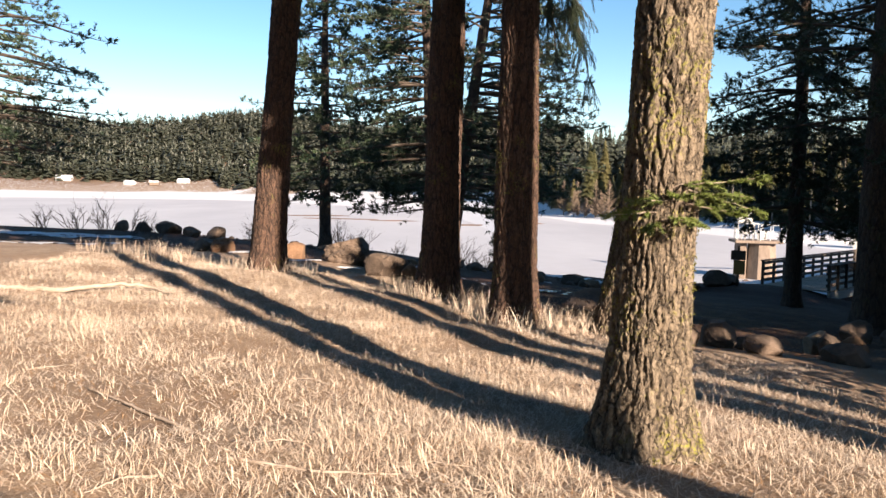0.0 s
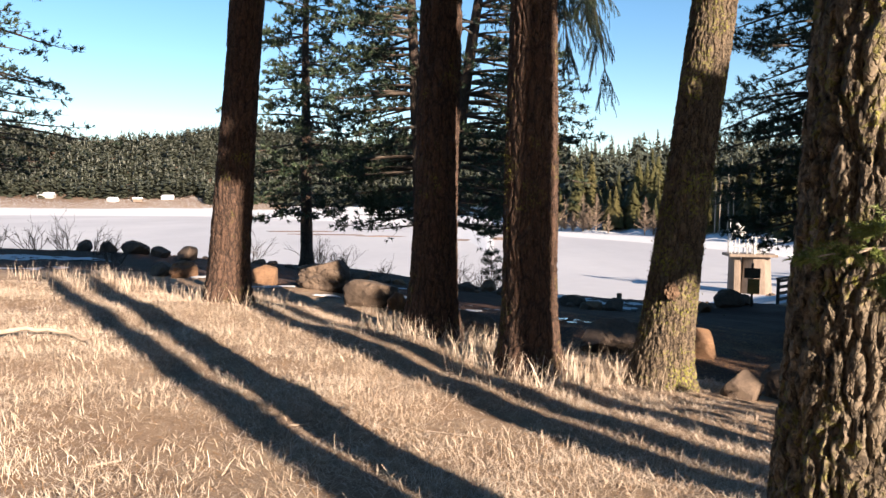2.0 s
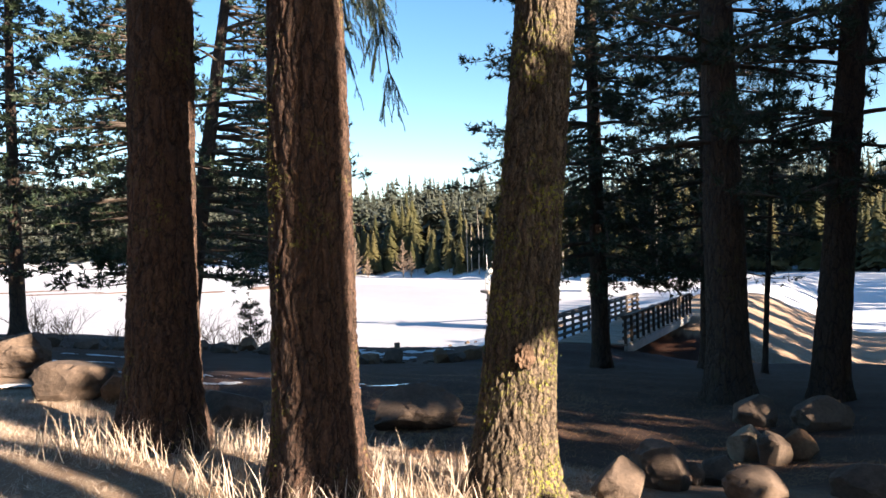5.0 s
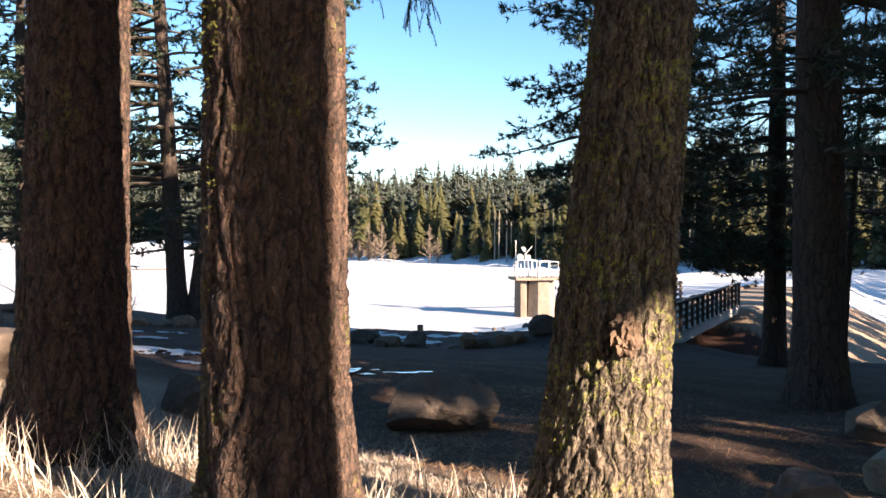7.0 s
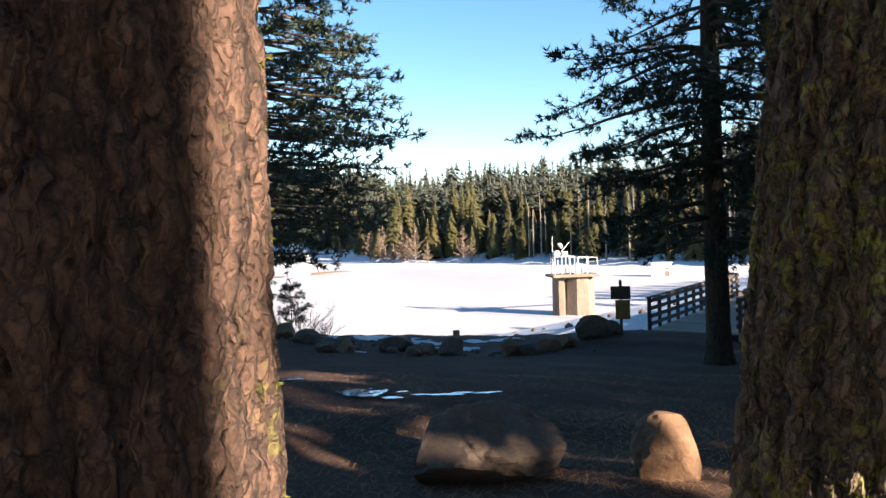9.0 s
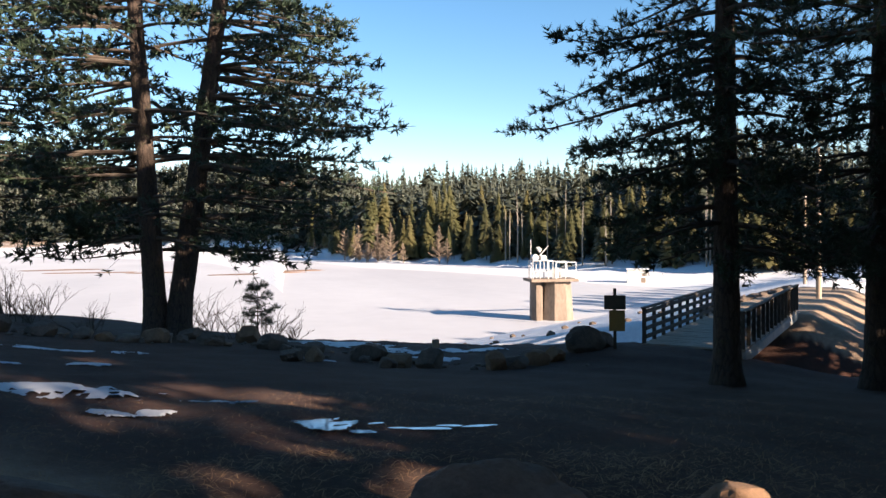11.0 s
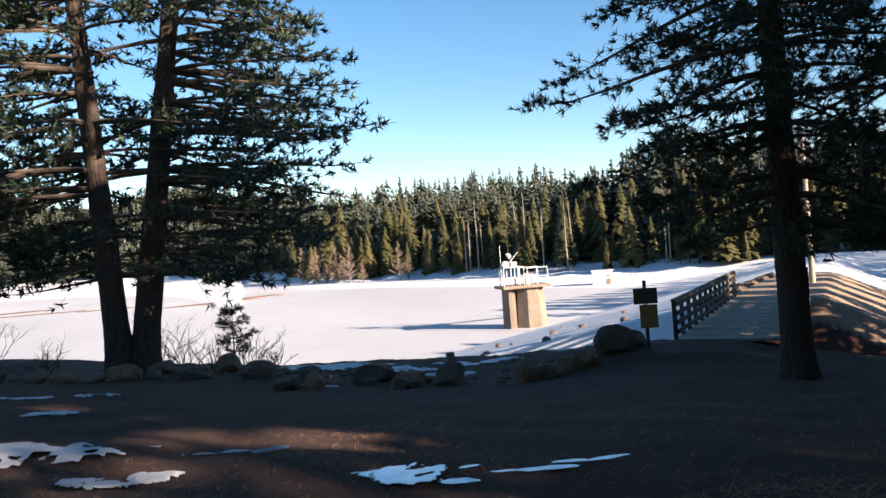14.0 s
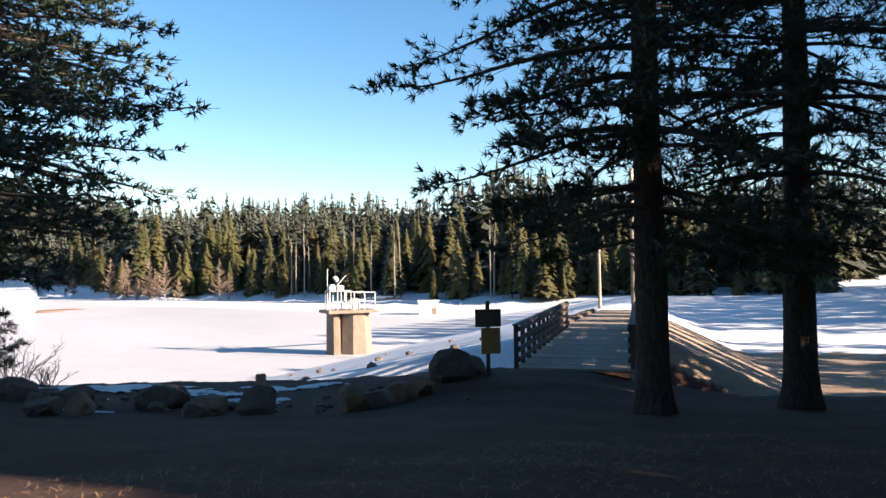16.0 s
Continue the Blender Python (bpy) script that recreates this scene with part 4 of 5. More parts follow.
# ---- dead snags, bare larches, hut and stones across the ice ----
def build_snags():
    rng = np.random.RandomState(5)
    for k in range(16):
        th = rng.uniform(20, 38)
        r = np.interp(th, BEARING, SHORE_R) + rng.uniform(1, 18)
        x, y = 2 + r * math.sin(radians(th)), 10 + r * math.cos(radians(th))
        h = rng.uniform(15, 24)
        e = empty("dead_tree", (x, y, land_z(x, y)), "bare grey dead conifer trunk at the wood's edge", "dead tree", "snags")
        pile = Pile()
        pile.add(*tube_arrays([(0, 0, -.5), (rng.normal(0, .2), 0, h * .5), (rng.normal(0, .3), 0, h)], [.26, .18, .05], 6))
        mesh_part("trunk", pile.mesh("trunk"), M["snag"], e)
        twigs = Pile()
        for q in range(16):
            z, a, ln = h * rng.uniform(.3, .98), rng.rand() * 6.3, rng.uniform(.4, 1.4)
            twigs.add(*tube_arrays([(0, 0, z), (ln * math.cos(a), ln * math.sin(a), z - .3 * ln)], [.05, .02], 3))
        mesh_part("branchwork", twigs.mesh("branchwork"), M["snag"], e)


build_snags()


def build_larches():
    rng = np.random.RandomState(6)
    for k in range(16):
        th = (16.6, 12.0, 13.0, 10.6, 9.6)[k] if k < 5 else rng.uniform(7, 21)
        r = np.interp(th, BEARING, SHORE_R) - rng.uniform(2, 9)
        x, y = 2 + r * math.sin(radians(th)), 10 + r * math.cos(radians(th))
        h = rng.uniform(13, 17) if k < 5 else rng.uniform(7, 12)
        e = empty("larch_tree", (x, y, land_z(x, y)), "leafless pinkish larch on the far shore", "bare tree", "larches")
        mesh_part("trunk", from_arrays("trunk", *tube_arrays([(0, 0, -.4), (0, 0, h)], [.22, .04], 6)), M["bare_far"], e)
        twigs = Pile()
        for q in range(130):
            f = rng.uniform(.08, .98)
            z, a, ln = h * f, rng.rand() * 6.3, h * .27 * (1.05 - f) * rng.uniform(.6, 1.2)
            twigs.add(*tube_arrays([(0, 0, z), (ln * .6 * math.cos(a), ln * .6 * math.sin(a), z + .25 * ln), (ln * math.cos(a + .2), ln * math.sin(a + .2), z + .55 * ln)], [.1, .08, .05], 3))
        mesh_part("branchwork", twigs.mesh("branchwork"), M["bare_far"], e)


build_larches()


def build_hut():
    x, y = 90.5, 157.5
    e = empty("pump_hut", (x, y, LAKE - .1), "small white hut on the snowy far bank", "hut", turn=-30)
    part("wall", box(bmesh.new(), (4.4, 3.2, 3.0), (0, 0, 1.5), bevel=.03), M["white_paint"], e)
    part("roof", box(bmesh.new(), (4.8, 3.6, .2), (0, 0, 3.1), bevel=.03), M["snow"], e, "flat roof under snow")
    part("door", box(bmesh.new(), (.9, .06, 2.0), (1.2, -1.62, 1.05), bevel=.01), M["concrete"], e)


build_hut()


def far_cabin(bearing, r, w, turn, wall):
    x, y = 2 + r * math.sin(radians(bearing)), 10 + r * math.cos(radians(bearing))
    e = empty("cabin", (x, y, land_z(x, y) - .3), "small pale cabin with a snowy roof on the far shore", "cabin", "far cabins", turn=turn)
    part("wall", box(bmesh.new(), (w, w * .6, 3.4), (0, 0, 1.7), bevel=.05), M[wall], e)
    bm = bmesh.new()
    vs = [bm.verts.new((sx * (w / 2 + .5), sy * (w * .3 + .6), 3.3)) for sx in (-1, 1) for sy in (-1, 1)] + [bm.verts.new((sx * (w / 2 + .5), 0, 3.3 + w * .22)) for sx in (-1, 1)]
    for f in ((0, 2, 5, 4), (3, 1, 4, 5), (0, 4, 1), (2, 3, 5), (0, 1, 3, 2)):
        bm.faces.new([vs[i] for i in f])
    part("roof", bm, M["snow"], e, "pitched roof under snow")


for row in ((-26.3, 985, 17, 10, "white_paint"), (-22.2, 950, 12, -20, "white_paint"), (-20.6, 948, 10, 15, "concrete"), (-18.6, 955, 13, -8, "white_paint"), (-14.2, 1010, 15, 20, "concrete")):
    far_cabin(*row)


def stone_pile(name, spots, label):
    """Small stones joined into one heap."""
    rng = np.random.RandomState(len(spots))
    bm = bmesh.new()
    for (x, y, s) in spots:
        made = bmesh.ops.create_icosphere(bm, subdivisions=1, radius=s)["verts"]
        z = land_z(x, y)
        for v in made:
            v.co = Vector((x + v.co.x * rng.uniform(.8, 1.3), y + v.co.y * rng.uniform(.8, 1.2), z + s * .2 + v.co.z * rng.uniform(.6, .9)))
    tagged(part(name, bm, M["rock"], None), label, "stones", kind="stuff")


rng_s = np.random.RandomState(31)
stones = []
for k in range(260):
    a = rng_s.uniform(13.6, 46)
    o = -2.1 - abs(rng_s.normal(0, .55)) + DECK_W / 2
    stones.append((BR0[0] + DIR[0] * a + NOR[0] * o, BR0[1] + DIR[1] * a + NOR[1] * o, rng_s.uniform(.1, .3)))
stone_pile("riprap", stones, "broken stone edging along the dam crest")
stones = []
for k in range(13):
    a, o = rng_s.uniform(14, 40), rng_s.uniform(-24, -4)
    stones.append((BR0[0] + DIR[0] * a + NOR[0] * o, BR0[1] + DIR[1] * a + NOR[1] * o, rng_s.uniform(.12, .28)))
stone_pile("riprap", stones, "dark stones showing through snow on the dam face")
stones = [(rng_s.uniform(-16, 12), 0, 0) for _ in range(170)]
stones = [(x, float(np.interp(x, [-16, -9, 3, 9, 12], [44, 43, 40, 33.5, 33])) + rng_s.normal(0, .9), rng_s.uniform(.05, .15)) for x, _, _ in stones]
stone_pile("riprap", stones, "small broken stones along the shore edge")

for k, (x, y, w) in enumerate([(-33, 272, 16), (-14, 262, 9), (11, 238, 12), (22, 244, 8), (-48, 300, 14), (30, 255, 10)]):
    boulder((x, y), (w, 3.0, .3), 800 + k, "rock_orange", "low mud bar breaking the snowy ice").matrix_basis = pose(x, y, LAKE + .02, 0, 0, 4 * k - 8)


# ---- snow patches ----
def snow_patch(x, y, rx, ry, turn, seed, thick=.04, name="snow_patch"):
    """A ragged, melting sheet of old snow: cells kept where a patchy noise is high enough."""
    n, m = 64, 34
    c, s = math.cos(radians(turn)), math.sin(radians(turn))
    U, V = np.meshgrid(np.linspace(-1.3, 1.3, n), np.linspace(-1.3, 1.3, m))
    GX, GY = x + U * rx * c - V * ry * s, y + U * rx * s + V * ry * c
    F = np.array([[noise.fractal((gx * 2.2 + seed, gy * 2.2, seed * .3), .9, 2.1, 5) for gx, gy in zip(a, b)] for a, b in zip(GX, GY)])
    level = 1.0 - (U ** 2 + V ** 2) + 1.15 * F
    keep = level > .28
    Z = land(GX, GY) + humps(GX, GY) + thick * np.clip((level - .2) * 2.2, -.2, 1) + .004
    cells = keep[:-1, :-1] & keep[1:, :-1] & keep[:-1, 1:] & keep[1:, 1:]
    i = (np.arange(m - 1)[:, None] * n + np.arange(n - 1)[None])[cells]
    if len(i) < 4:
        return
    faces = np.stack([i, i + 1, i + n + 1, i + n], 1)
    used, back = np.unique(faces, return_inverse=True)
    me = from_arrays(name, np.stack([GX, GY, Z], -1).reshape(-1, 3)[used], back.reshape(-1, 4))
    tagged(mesh_part(name, me, M["snow"], smooth=True), "melting patch of old snow on the dark track", "snow patch", "snow patches")


for k, row in enumerate([
        (-.3, 25.2, 1.5, .75, -12), (.95, 23.45, .55, .36, -8), (2.0, 24.5, .5, .12, -10), (-1.5, 33.6, 2.3, .3, -12), (-.5, 29.2, .7, .2, -8), (-2.4, 29.0, 1.0, .5, 0),
        (7.1, 39.6, 4.8, .75, -66), (6.8, 39.9, 4.6, 1.2, -66), (5.0, 43.0, 1.6, .8, -60), (8.6, 35.9, 1.0, .4, -50), (4.9, 34.9, .5, .2, -20), (10.2, 37.2, 1.3, .5, -40),
        (-4.2, 21.6, .9, .34, 0), (-2.6, 20.2, .35, .16, 10), (-13.4, 24.8, 2.6, .9, 15), (-19.5, 32, 5, 1.2, 10), (-6.2, 23.4, .7, .3, 0), (-16.5, 33.5, 4, .9, 8)]):
    snow_patch(*row[:5], 900 + k)


def puddle(x, y, rx, ry, turn, seed):
    """Still meltwater in a dip of the track, ragged-edged and level."""
    n, m = 72, 40
    c, s = math.cos(radians(turn)), math.sin(radians(turn))
    U, V = np.meshgrid(np.linspace(-1.3, 1.3, n), np.linspace(-1.3, 1.3, m))
    GX, GY = x + U * rx * c - V * ry * s, y + U * rx * s + V * ry * c
    F = np.array([[noise.fractal((gx * 3.1 + seed, gy * 4.5, seed * .3), .9, 2.1, 4) for gx, gy in zip(a, b)] for a, b in zip(GX, GY)])
    keep = 1.0 - (U ** 2 + V ** 2) + 1.0 * F > .25
    cells = keep[:-1, :-1] & keep[1:, :-1] & keep[:-1, 1:] & keep[1:, 1:]
    i = (np.arange(m - 1)[:, None] * n + np.arange(n - 1)[None])[cells]
    if len(i) < 4:
        return
    faces = np.stack([i, i + 1, i + n + 1, i + n], 1)
    used, back = np.unique(faces, return_inverse=True)
    level = float((land(GX, GY) + humps(GX, GY))[keep].max()) + .012
    verts = np.stack([GX, GY, GX * 0 + level], -1).reshape(-1, 3)[used]
    tagged(mesh_part("puddle", from_arrays("puddle", verts, back.reshape(-1, 4)), M["puddle"]), "shallow refrozen puddle shining on the dark track", "puddle", "puddles")


for k, row in enumerate([(3.28, 22.3, .44, .36, -30), (3.66, 21.95, .16, .09, -30), (4.15, 22.0, .2, .06, -15), (4.45, 21.9, .26, .07, -20), (4.8, 22.05, .2, .05, -20), (5.2, 22.05, .22, .05, -8),
                         (2.35, 24.2, .24, .1, 10), (3.9, 22.3, .12, .05, 0)]):
    puddle(*row, 950 + k)


# ---- wooden stakes, sticks, bushes ----
def build_stake():
    x, y = 8.15, 34.0
    e = empty("marker_stake", (x, y, land_z(x, y)), "short pale wooden marker stake among the shore stones", "stake")
    part("stake", box(bmesh.new(), (.2, .12, .95), (0, 0, .3), bevel=.015), M["pole"], e)


build_stake()


def fallen_stick(points, r, seed, label):
    pts = np.array([(x, y, land_z(x, y) + r * .7 + dz) for x, y, dz in points])
    t = np.linspace(0, 1, 24)
    k = np.linspace(0, 1, len(pts))
    p = np.stack([np.interp(t, k, pts[:, i]) for i in range(3)], 1)
    p += np.random.RandomState(seed).normal(0, r * .25, p.shape)
    me = from_arrays("fallen_branch", *tube_arrays(p, r * (1.15 - .75 * t), 9))
    tagged(mesh_part("fallen_branch", me, M["stick"], smooth=True), label, "branch")


fallen_stick([(-7.3, 11.7, 0), (-6.3, 11.75, .03), (-5.6, 12.35, .08), (-5.1, 12.45, .05), (-4.6, 12.1, 0)], .042, 1, "long pale bent branch lying on the straw")
fallen_stick([(-1.9, 4.7, 0), (-2.6, 5.3, .02), (-3.1, 5.7, .02)], .014, 2, "thin dry twig on the straw")
fallen_stick([(.2, 5.0, 0), (.7, 4.9, .02), (1.0, 4.75, .01)], .012, 3, "thin dry twig on the straw")
fallen_stick([(-1.5, 4.1, 0), (-.9, 3.9, .02), (-.4, 3.95, 0)], .012, 4, "thin dry twig on the straw")
rng_t = np.random.RandomState(44)
for k in range(26):
    x, y, a, ln = rng_t.uniform(-7, 2.5), rng_t.uniform(3.2, 12), rng_t.rand() * 6.3, rng_t.uniform(.2, .6)
    fallen_stick([(x, y, 0), (x + ln * .5 * math.cos(a), y + ln * .5 * math.sin(a), .02), (x + ln * math.cos(a + .25), y + ln * math.sin(a + .25), .005)], rng_t.uniform(.005, .011), 50 + k, "thin dry twig on the straw")


def bare_bush(x, y, height, seed, stems=16, tint="twig"):
    rng = np.random.RandomState(seed)
    pile = Pile()

    def grow(o, d, ln, r, depth):
        e = o + d * ln
        mid = (o + e) / 2 + rng.normal(0, .05 * ln, 3)
        pile.add(*tube_arrays([o, mid, e], [r, r * .8, r * .55], 4))
        if depth:
            for _ in range(rng.randint(2, 4)):
                f = rng.uniform(.35, 1)
                d2 = d + rng.normal(0, .45, 3)
                d2[2] = abs(d2[2]) * .8 + .15
                grow(o + (e - o) * f, d2 / np.linalg.norm(d2), ln * rng.uniform(.35, .65), r * .5, depth - 1)

    for _ in range(stems):
        d = np.array([rng.normal(0, .5), rng.normal(0, .5), 1.0])
        grow(np.array([rng.normal(0, .2), rng.normal(0, .2), -.1]), d / np.linalg.norm(d), height * rng.uniform(.4, .75), .016, 2)
    ob = mesh_part("bare_bush", pile.mesh("bare_bush"), M[tint])
    ob.matrix_basis = pose(x, y, land_z(x, y))
    tagged(ob, "leafless twiggy shrub on the lake edge", "shrub", "shore shrubs")


for k, (x, y, h) in enumerate([(-6.6, 51.5, 2.8), (-5.2, 51, 2.2), (-7.0, 50, 2.0), (2.0, 45.6, 2.3), (3.0, 45.9, 1.9), (4.4, 46.2, 2.1), (1.2, 46.0, 2.5), (5.2, 45.6, 1.2),
                               (-10.4, 47, 2.2), (-11.4, 46.0, 1.8), (-5.4, 48, 1.7), (-17, 38, 2.0), (-18.6, 38.4, 1.8), (-15.2, 37.4, 1.5), (-20.5, 38.6, 1.6), (-12.6, 33, 1.2), (-2.6, 44.8, 1.5)]):
    bare_bush(x, y, h, 600 + k)


# ---- green sprig on the sunlit trunk, and drooping fir limbs ----
def fir_spray(pile_w, blades, rng, o, d, ln, r, n_side, hang=.0):
    """A flat fir branch: a stem with side shoots and rows of needles."""
    s = np.linspace(0, 1, 9)
    d = np.asarray(d, float) / np.linalg.norm(d)
    pts = np.asarray(o) + d * ln * s[:, None] + np.array([0, 0, -hang * ln]) * (s ** 2)[:, None] + rng.normal(0, .008 * ln, (9, 3))
    pile_w.add(*tube_arrays(pts, np.linspace(r, r * .3, 9), 5))
    flat = np.cross(d, (0, 0, 1.0))
    flat /= np.linalg.norm(flat) + 1e-9
    for k in range(n_side):
        f = rng.uniform(.12, 1)
        i = min(7, int(f * 8))
        p = pts[i] + (pts[i + 1] - pts[i]) * (f * 8 - i)
        w = d * rng.uniform(.5, 1) + flat * rng.choice((-1, 1)) * rng.uniform(.4, 1) + np.array([0, 0, rng.normal(-.12 - hang * 2.6, .25)])
        w /= np.linalg.norm(w)
        sl = ln * rng.uniform(.16, .34) * (1.15 - f * .6) if hang == 0 else rng.uniform(.12, .34)
        q = p + w * sl if hang == 0 else p + (w * .55 + np.array([0, 0, -.75])) * sl
        bow = (p + q) / 2 + (w * .18 * sl if hang else 0)
        pile_w.add(*tube_arrays([p, bow, q], [min(r * .3, .004), min(r * .22, .003), .0015], 3))
        m = int(16 + sl * 130)
        for g in np.linspace(.05, 1, m):
            c = (1 - g) ** 2 * p + 2 * g * (1 - g) * bow + g * g * q
            blades.append(tuft(rng, c, w * .7 + rng.normal(0, .5, 3) * np.array([1, 1, .45]), 3, .03 + .004 * ln, .5, .0022 + .0002 * ln))


def build_sprig():
    x, y = 1.42 + .045 * 1.8, 5.15
    z = land_z(1.42, 5.15)
    e = empty("fir_sprig", (x, y, z + 1.9), "fresh green fir sprig growing from the sunlit trunk", "branch")
    rng = np.random.RandomState(8)
    wood, blades = Pile(), []
    for (ox, oz, d, ln) in [(.0, .12, (1, -.35, .12), .62), (.08, .08, (1, -.5, -.05), .5), (-.02, .02, (-.8, -.7, .0), .42), (-.1, -.06, (-.9, -.5, -.06), .45),
                            (.1, .0, (.9, -.8, -.18), .45), (.02, -.1, (.3, -1, -.1), .34), (-.08, -.14, (-.5, -.9, -.1), .36), (.0, .05, (.1, -1, .05), .3), (.12, .1, (1, -.2, -.3), .55)]:
        fir_spray(wood, blades, rng, (ox, -.26, oz), d, ln, .007, 22)
    mesh_part("stem", wood.mesh("stem"), M["stick"], e)
    bv = np.concatenate(blades)
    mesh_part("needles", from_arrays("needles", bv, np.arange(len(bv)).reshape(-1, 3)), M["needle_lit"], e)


build_sprig()


def build_limbs():
    """Long lacy limbs that reach back from high on the broad trunk and hang their ends down."""
    base = Vector((1.22, 12.67, land_z(1.22, 12.67)))
    rng = np.random.RandomState(18)
    for start, end, drop in (((.15, .3, 7.6), (2.15, 4.75, 5.05), 1.25), ((.1, .3, 8.6), (1.7, 4.5, 6.0), 1.3), ((.2, .3, 7.0), (1.4, 4.9, 5.5), 1.1)):
        e = empty("fir_limb", base, "drooping lacy fir limb high on the broad trunk", "branch")
        wood, blades = Pile(), []
        s = np.linspace(0, 1, 12)
        a, b = np.array(start), np.array(end)
        arc = a + (b - a) * s[:, None] + np.array([0, 0, .5]) * (s * (1 - s) * 4)[:, None]
        wood.add(*tube_arrays(arc, np.linspace(.035, .012, 12), 6))
        for q in range(26):
            f = rng.uniform(.55, 1.0)
            i = min(10, int(f * 11))
            o = arc[i] + (arc[i + 1] - arc[i]) * (f * 11 - i)
            way = (b - a) / np.linalg.norm(b - a) * .5 + np.array([rng.normal(.15, .5), rng.normal(0, .5), -.55])
            fir_spray(wood, blades, rng, o, way, drop * rng.uniform(.25, .8), .006, 12, hang=.15)
        mesh_part("stem", wood.mesh("stem"), M["twig"], e)
        bv = np.concatenate(blades)
        mesh_part("needles", from_arrays("needles", bv, np.arange(len(bv)).reshape(-1, 3)), M["needle"], e)


build_limbs()


def moss_tufts(tree_xy, r, lean, sides, seed, label):
    """Small clumps of yellow-green moss and lichen that stand off the bark."""
    rng = np.random.RandomState(seed)
    z0 = land_z(*tree_xy)
    blades = []
    for _ in range(230):
        z = rng.uniform(.05, 3.6)
        a = radians(sides[rng.randint(len(sides))]) + rng.normal(0, .2)
        rr = r * (1 + .55 * math.exp(-z / .4)) - .01
        p = np.array([tree_xy[0] + lean[0] * z + rr * math.cos(a), tree_xy[1] + lean[1] * z + rr * math.sin(a), z0 + z])
        for q in range(rng.randint(3, 9)):
            c = p + rng.normal(0, .015, 3) * (1, 1, 2)
            blades.append(tuft(rng, c, (math.cos(a), math.sin(a), -1.0), 12, .018, .9, .003))
    bv = np.concatenate(blades)
    tagged(mesh_part("moss", from_arrays("moss", bv, np.arange(len(bv)).reshape(-1, 3)), M["moss"]), label, "moss", kind="stuff")


moss_tufts((1.22, 12.67), .37, (0, 0), (15, 195), 71, "yellow-green moss tufts on the sides of the broad pine trunk")
moss_tufts((3.02, 12.52), .345, (.14, .05), (-10, 30, 170), 72, "yellow-green moss tufts on the leaning fir trunk")
moss_tufts((1.42, 5.15), .29, (.045, 0), (0, 20), 73, "bright lichen tufts on the side of the sunlit fir trunk")


# ---- dry grass, straw and needle litter ----
def blades_mesh(name, rng, x, y, length, lean_lo, lean_hi, width, clump=None):
    n = len(x)
    z = land(x, y) + humps(x, y) - .004
    az, tilt = rng.uniform(0, 6.283, n), rng.uniform(lean_lo, lean_hi, n)
    ln = length * rng.uniform(.5, 1.25, n)
    d = np.stack([np.cos(az) * np.sin(tilt), np.sin(az) * np.sin(tilt), np.cos(tilt)], 1)
    side = np.stack([-np.sin(az + rng.normal(0, .8, n)), np.cos(az), np.zeros(n)], 1) * (width * rng.uniform(.6, 1.4, n))[:, None]
    o = np.stack([x, y, z], 1)
    bend = np.stack([np.cos(az), np.sin(az), -np.ones(n) * .6], 1) * (ln * rng.uniform(.05, .35, n))[:, None]
    mid, tip = o + d * (ln * .55)[:, None] + bend * .25, o + d * ln[:, None] + bend
    floor = z + .018
    mid[:, 2], tip[:, 2] = np.maximum(mid[:, 2], floor + .008), np.maximum(tip[:, 2], floor)
    v = np.stack([o - side, o + side, mid + side * .8, mid - side * .8, tip], 1).reshape(-1, 3)
    k = np.arange(n) * 5
    quads, tris = np.stack([k, k + 1, k + 2, k + 3], 1).tolist(), np.stack([k + 3, k + 2, k + 4], 1).tolist()
    return from_arrays(name, v, quads + tris)


def field(rng, n, keep):
    x, y = rng.uniform(-9.5, 6.5, n), 1.6 + 18 * rng.rand(n) ** 1.25
    return x[(m := keep(x, y, rng.rand(n)))], y[m]


def wave(x, y):
    return .5 + .5 * np.sin(x * 1.3 + np.sin(y * .9) * 1.6) * np.sin(y * 1.1 + x * .5)


def grass_area(x, y, u):
    lim = np.interp(y, [0, 6, 10, 14, 18, 22], [9, 6, 4.6, 3.6, 2.0, -1])
    back = np.interp(x, [-10, -4, 0, 4], [22, 20, 18.6, 17])
    return (x < lim + .6 * np.sin(y * 2)) & (y < back) & (u < .1 + .9 * wave(x, y) * (.5 + .5 * wave(x * 2.7 + 1, y * 2.3)))


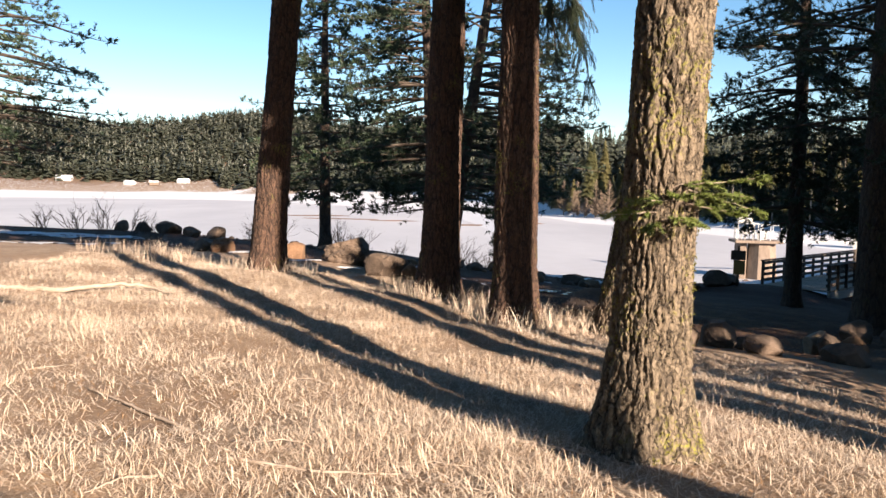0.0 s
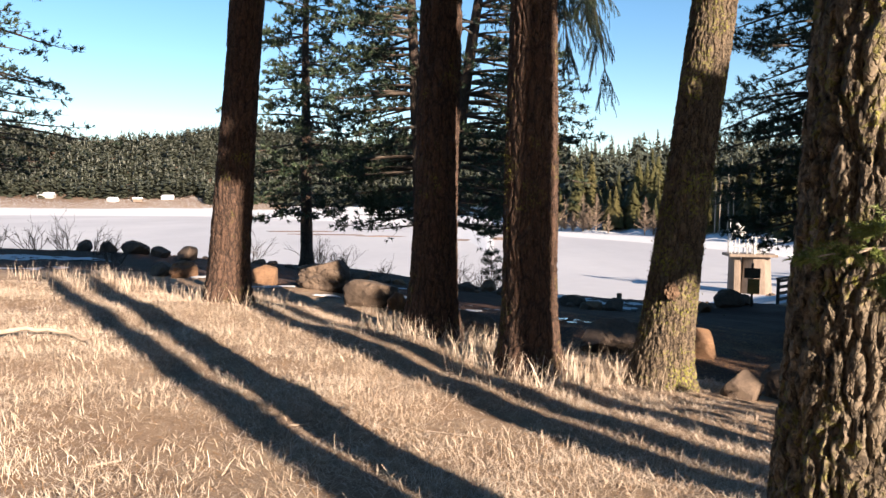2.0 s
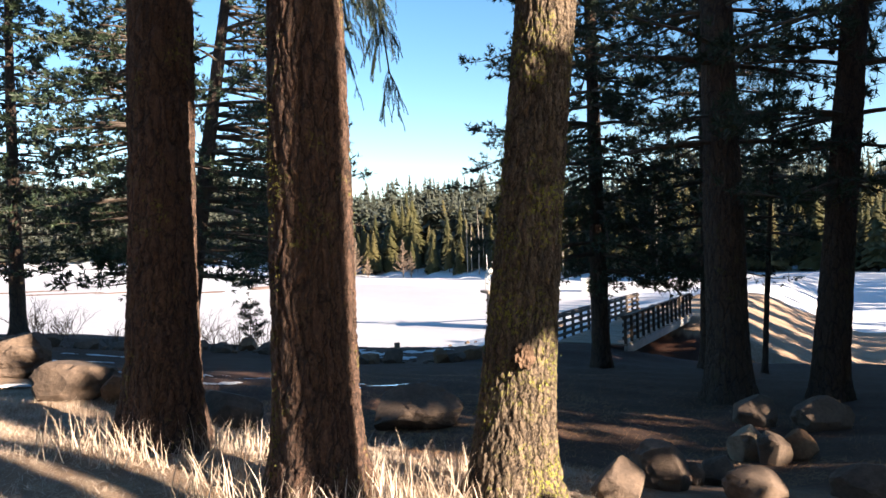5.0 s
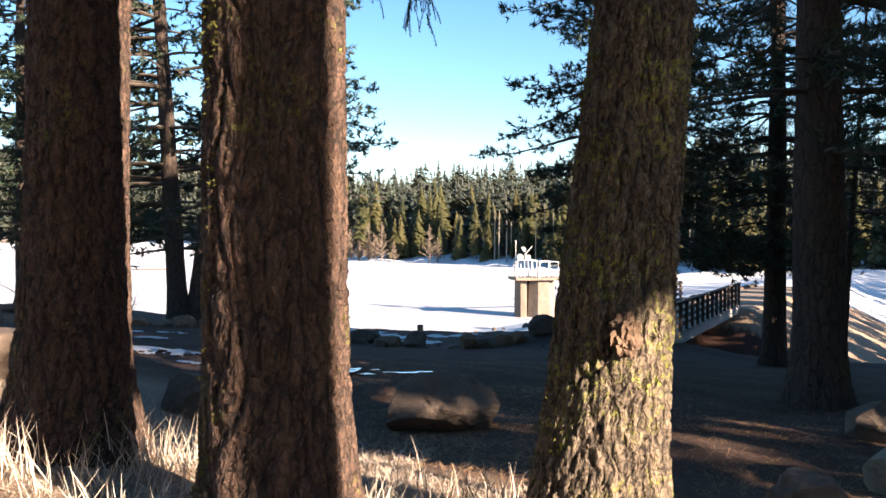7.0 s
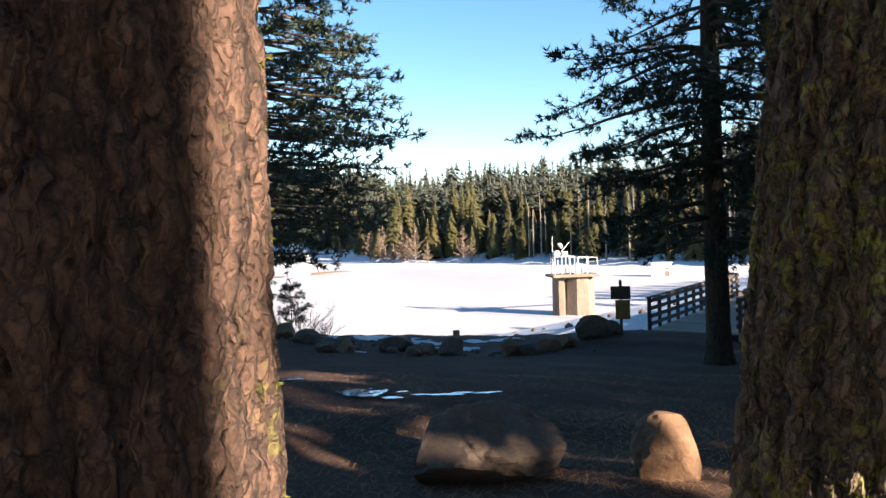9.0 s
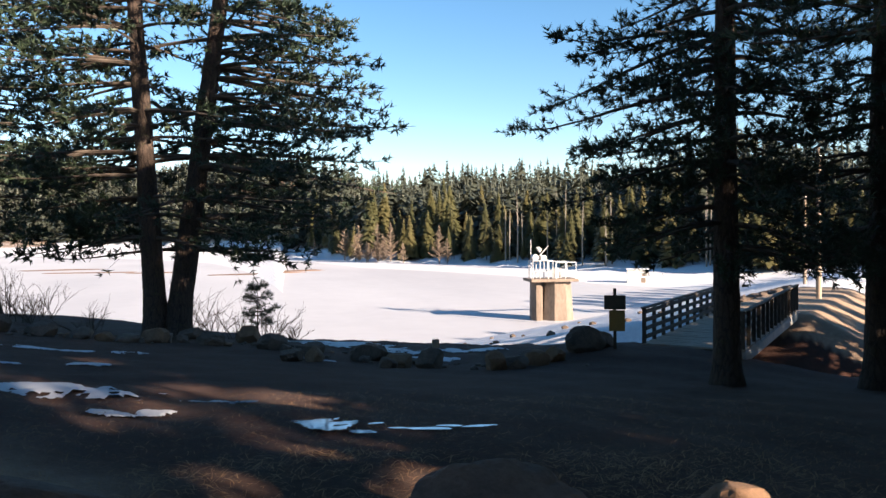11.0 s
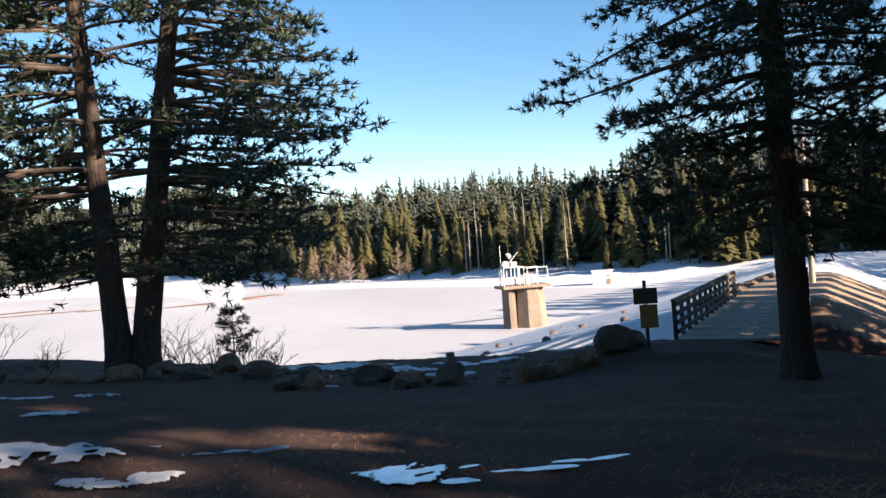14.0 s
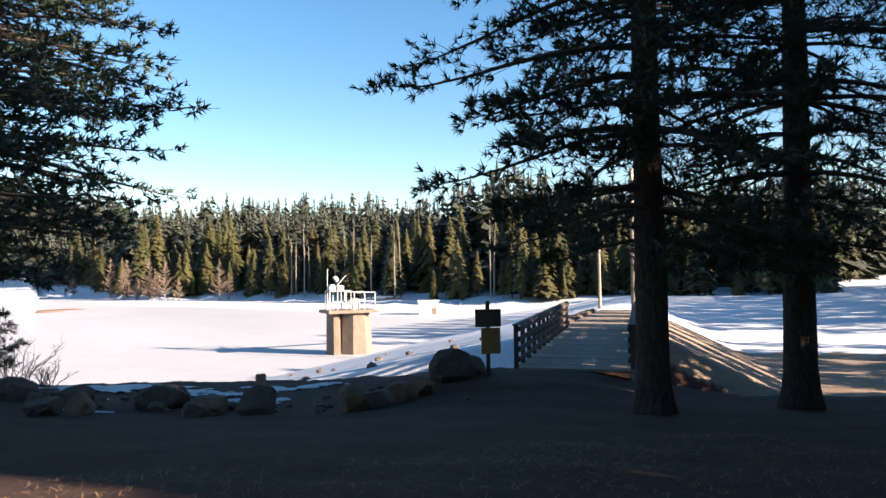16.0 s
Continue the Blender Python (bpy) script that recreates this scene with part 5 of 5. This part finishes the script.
rng_g = np.random.RandomState(21)
gx, gy = field(rng_g, 380000, grass_area)
tagged(mesh_part("dry_straw", blades_mesh("dry_straw", rng_g, gx, gy, .125, .95, 1.55, .0028), M["grass"]), "flattened straw covering the forest floor", "straw", kind="stuff")
cx, cy = field(rng_g, 17000, grass_area)
gx, gy = np.repeat(cx, 13) + rng_g.normal(0, .08, len(cx) * 13), np.repeat(cy, 13) + rng_g.normal(0, .08, len(cx) * 13)
tagged(mesh_part("dry_grass", blades_mesh("dry_grass", rng_g, gx, gy, .14, .1, 1.2, .0021), M["grass"]), "tufts of short dry golden grass", "grass", kind="stuff")
ang, rad = rng_g.uniform(0, 6.283, 2600), rng_g.uniform(.4, 1.3, 2600)
foot = np.array([(-4.18, 17.3), (-.1, 14.84), (1.22, 12.67), (2.2, 13.0), (1.22, 12.67), (-.1, 14.84), (-7.5, 19.5), (-9, 21)])[rng_g.randint(0, 8, 2600)]
gx, gy = foot[:, 0] + rad * np.cos(ang), foot[:, 1] + rad * np.sin(ang)
tagged(mesh_part("dry_grass", blades_mesh("dry_grass", rng_g, gx, gy, .42, .05, .5, .004), M["grass"]), "taller dry grass stalks round the trunk feet", "grass", kind="stuff")
lx, ly = rng_g.uniform(-9, 12, 60000), 1.6 + 24 * rng_g.rand(60000)
sel = (rng_g.rand(60000) < .3 + .7 * wave(lx * .8 + 2, ly * .7))
tagged(mesh_part("needle_litter", blades_mesh("needle_litter", rng_g, lx[sel], ly[sel], .13, 1.3, 1.57, .0028), M["litter"]), "fallen reddish pine needles on the ground", "litter", kind="stuff")

lx, ly = rng_g.uniform(1.2, 8.5, 16000), rng_g.uniform(12.6, 21, 16000)
sel = rng_g.rand(16000) < .2 + .8 * wave(lx * 1.3, ly * 1.2)
tagged(mesh_part("needle_litter", blades_mesh("needle_litter", rng_g, lx[sel], ly[sel], .17, 1.25, 1.57, .0045), M["litter"]), "thick reddish needle litter and bark flakes beside the track", "litter", kind="stuff")
gx, gy = rng_g.uniform(1.7, 2.75, 26), rng_g.uniform(12.2, 13.2, 26)
tagged(mesh_part("dry_grass", blades_mesh("dry_grass", rng_g, gx, gy, .6, .05, .45, .0035), M["grass"]), "few tall dry grass stalks between two trunks", "grass", kind="stuff")
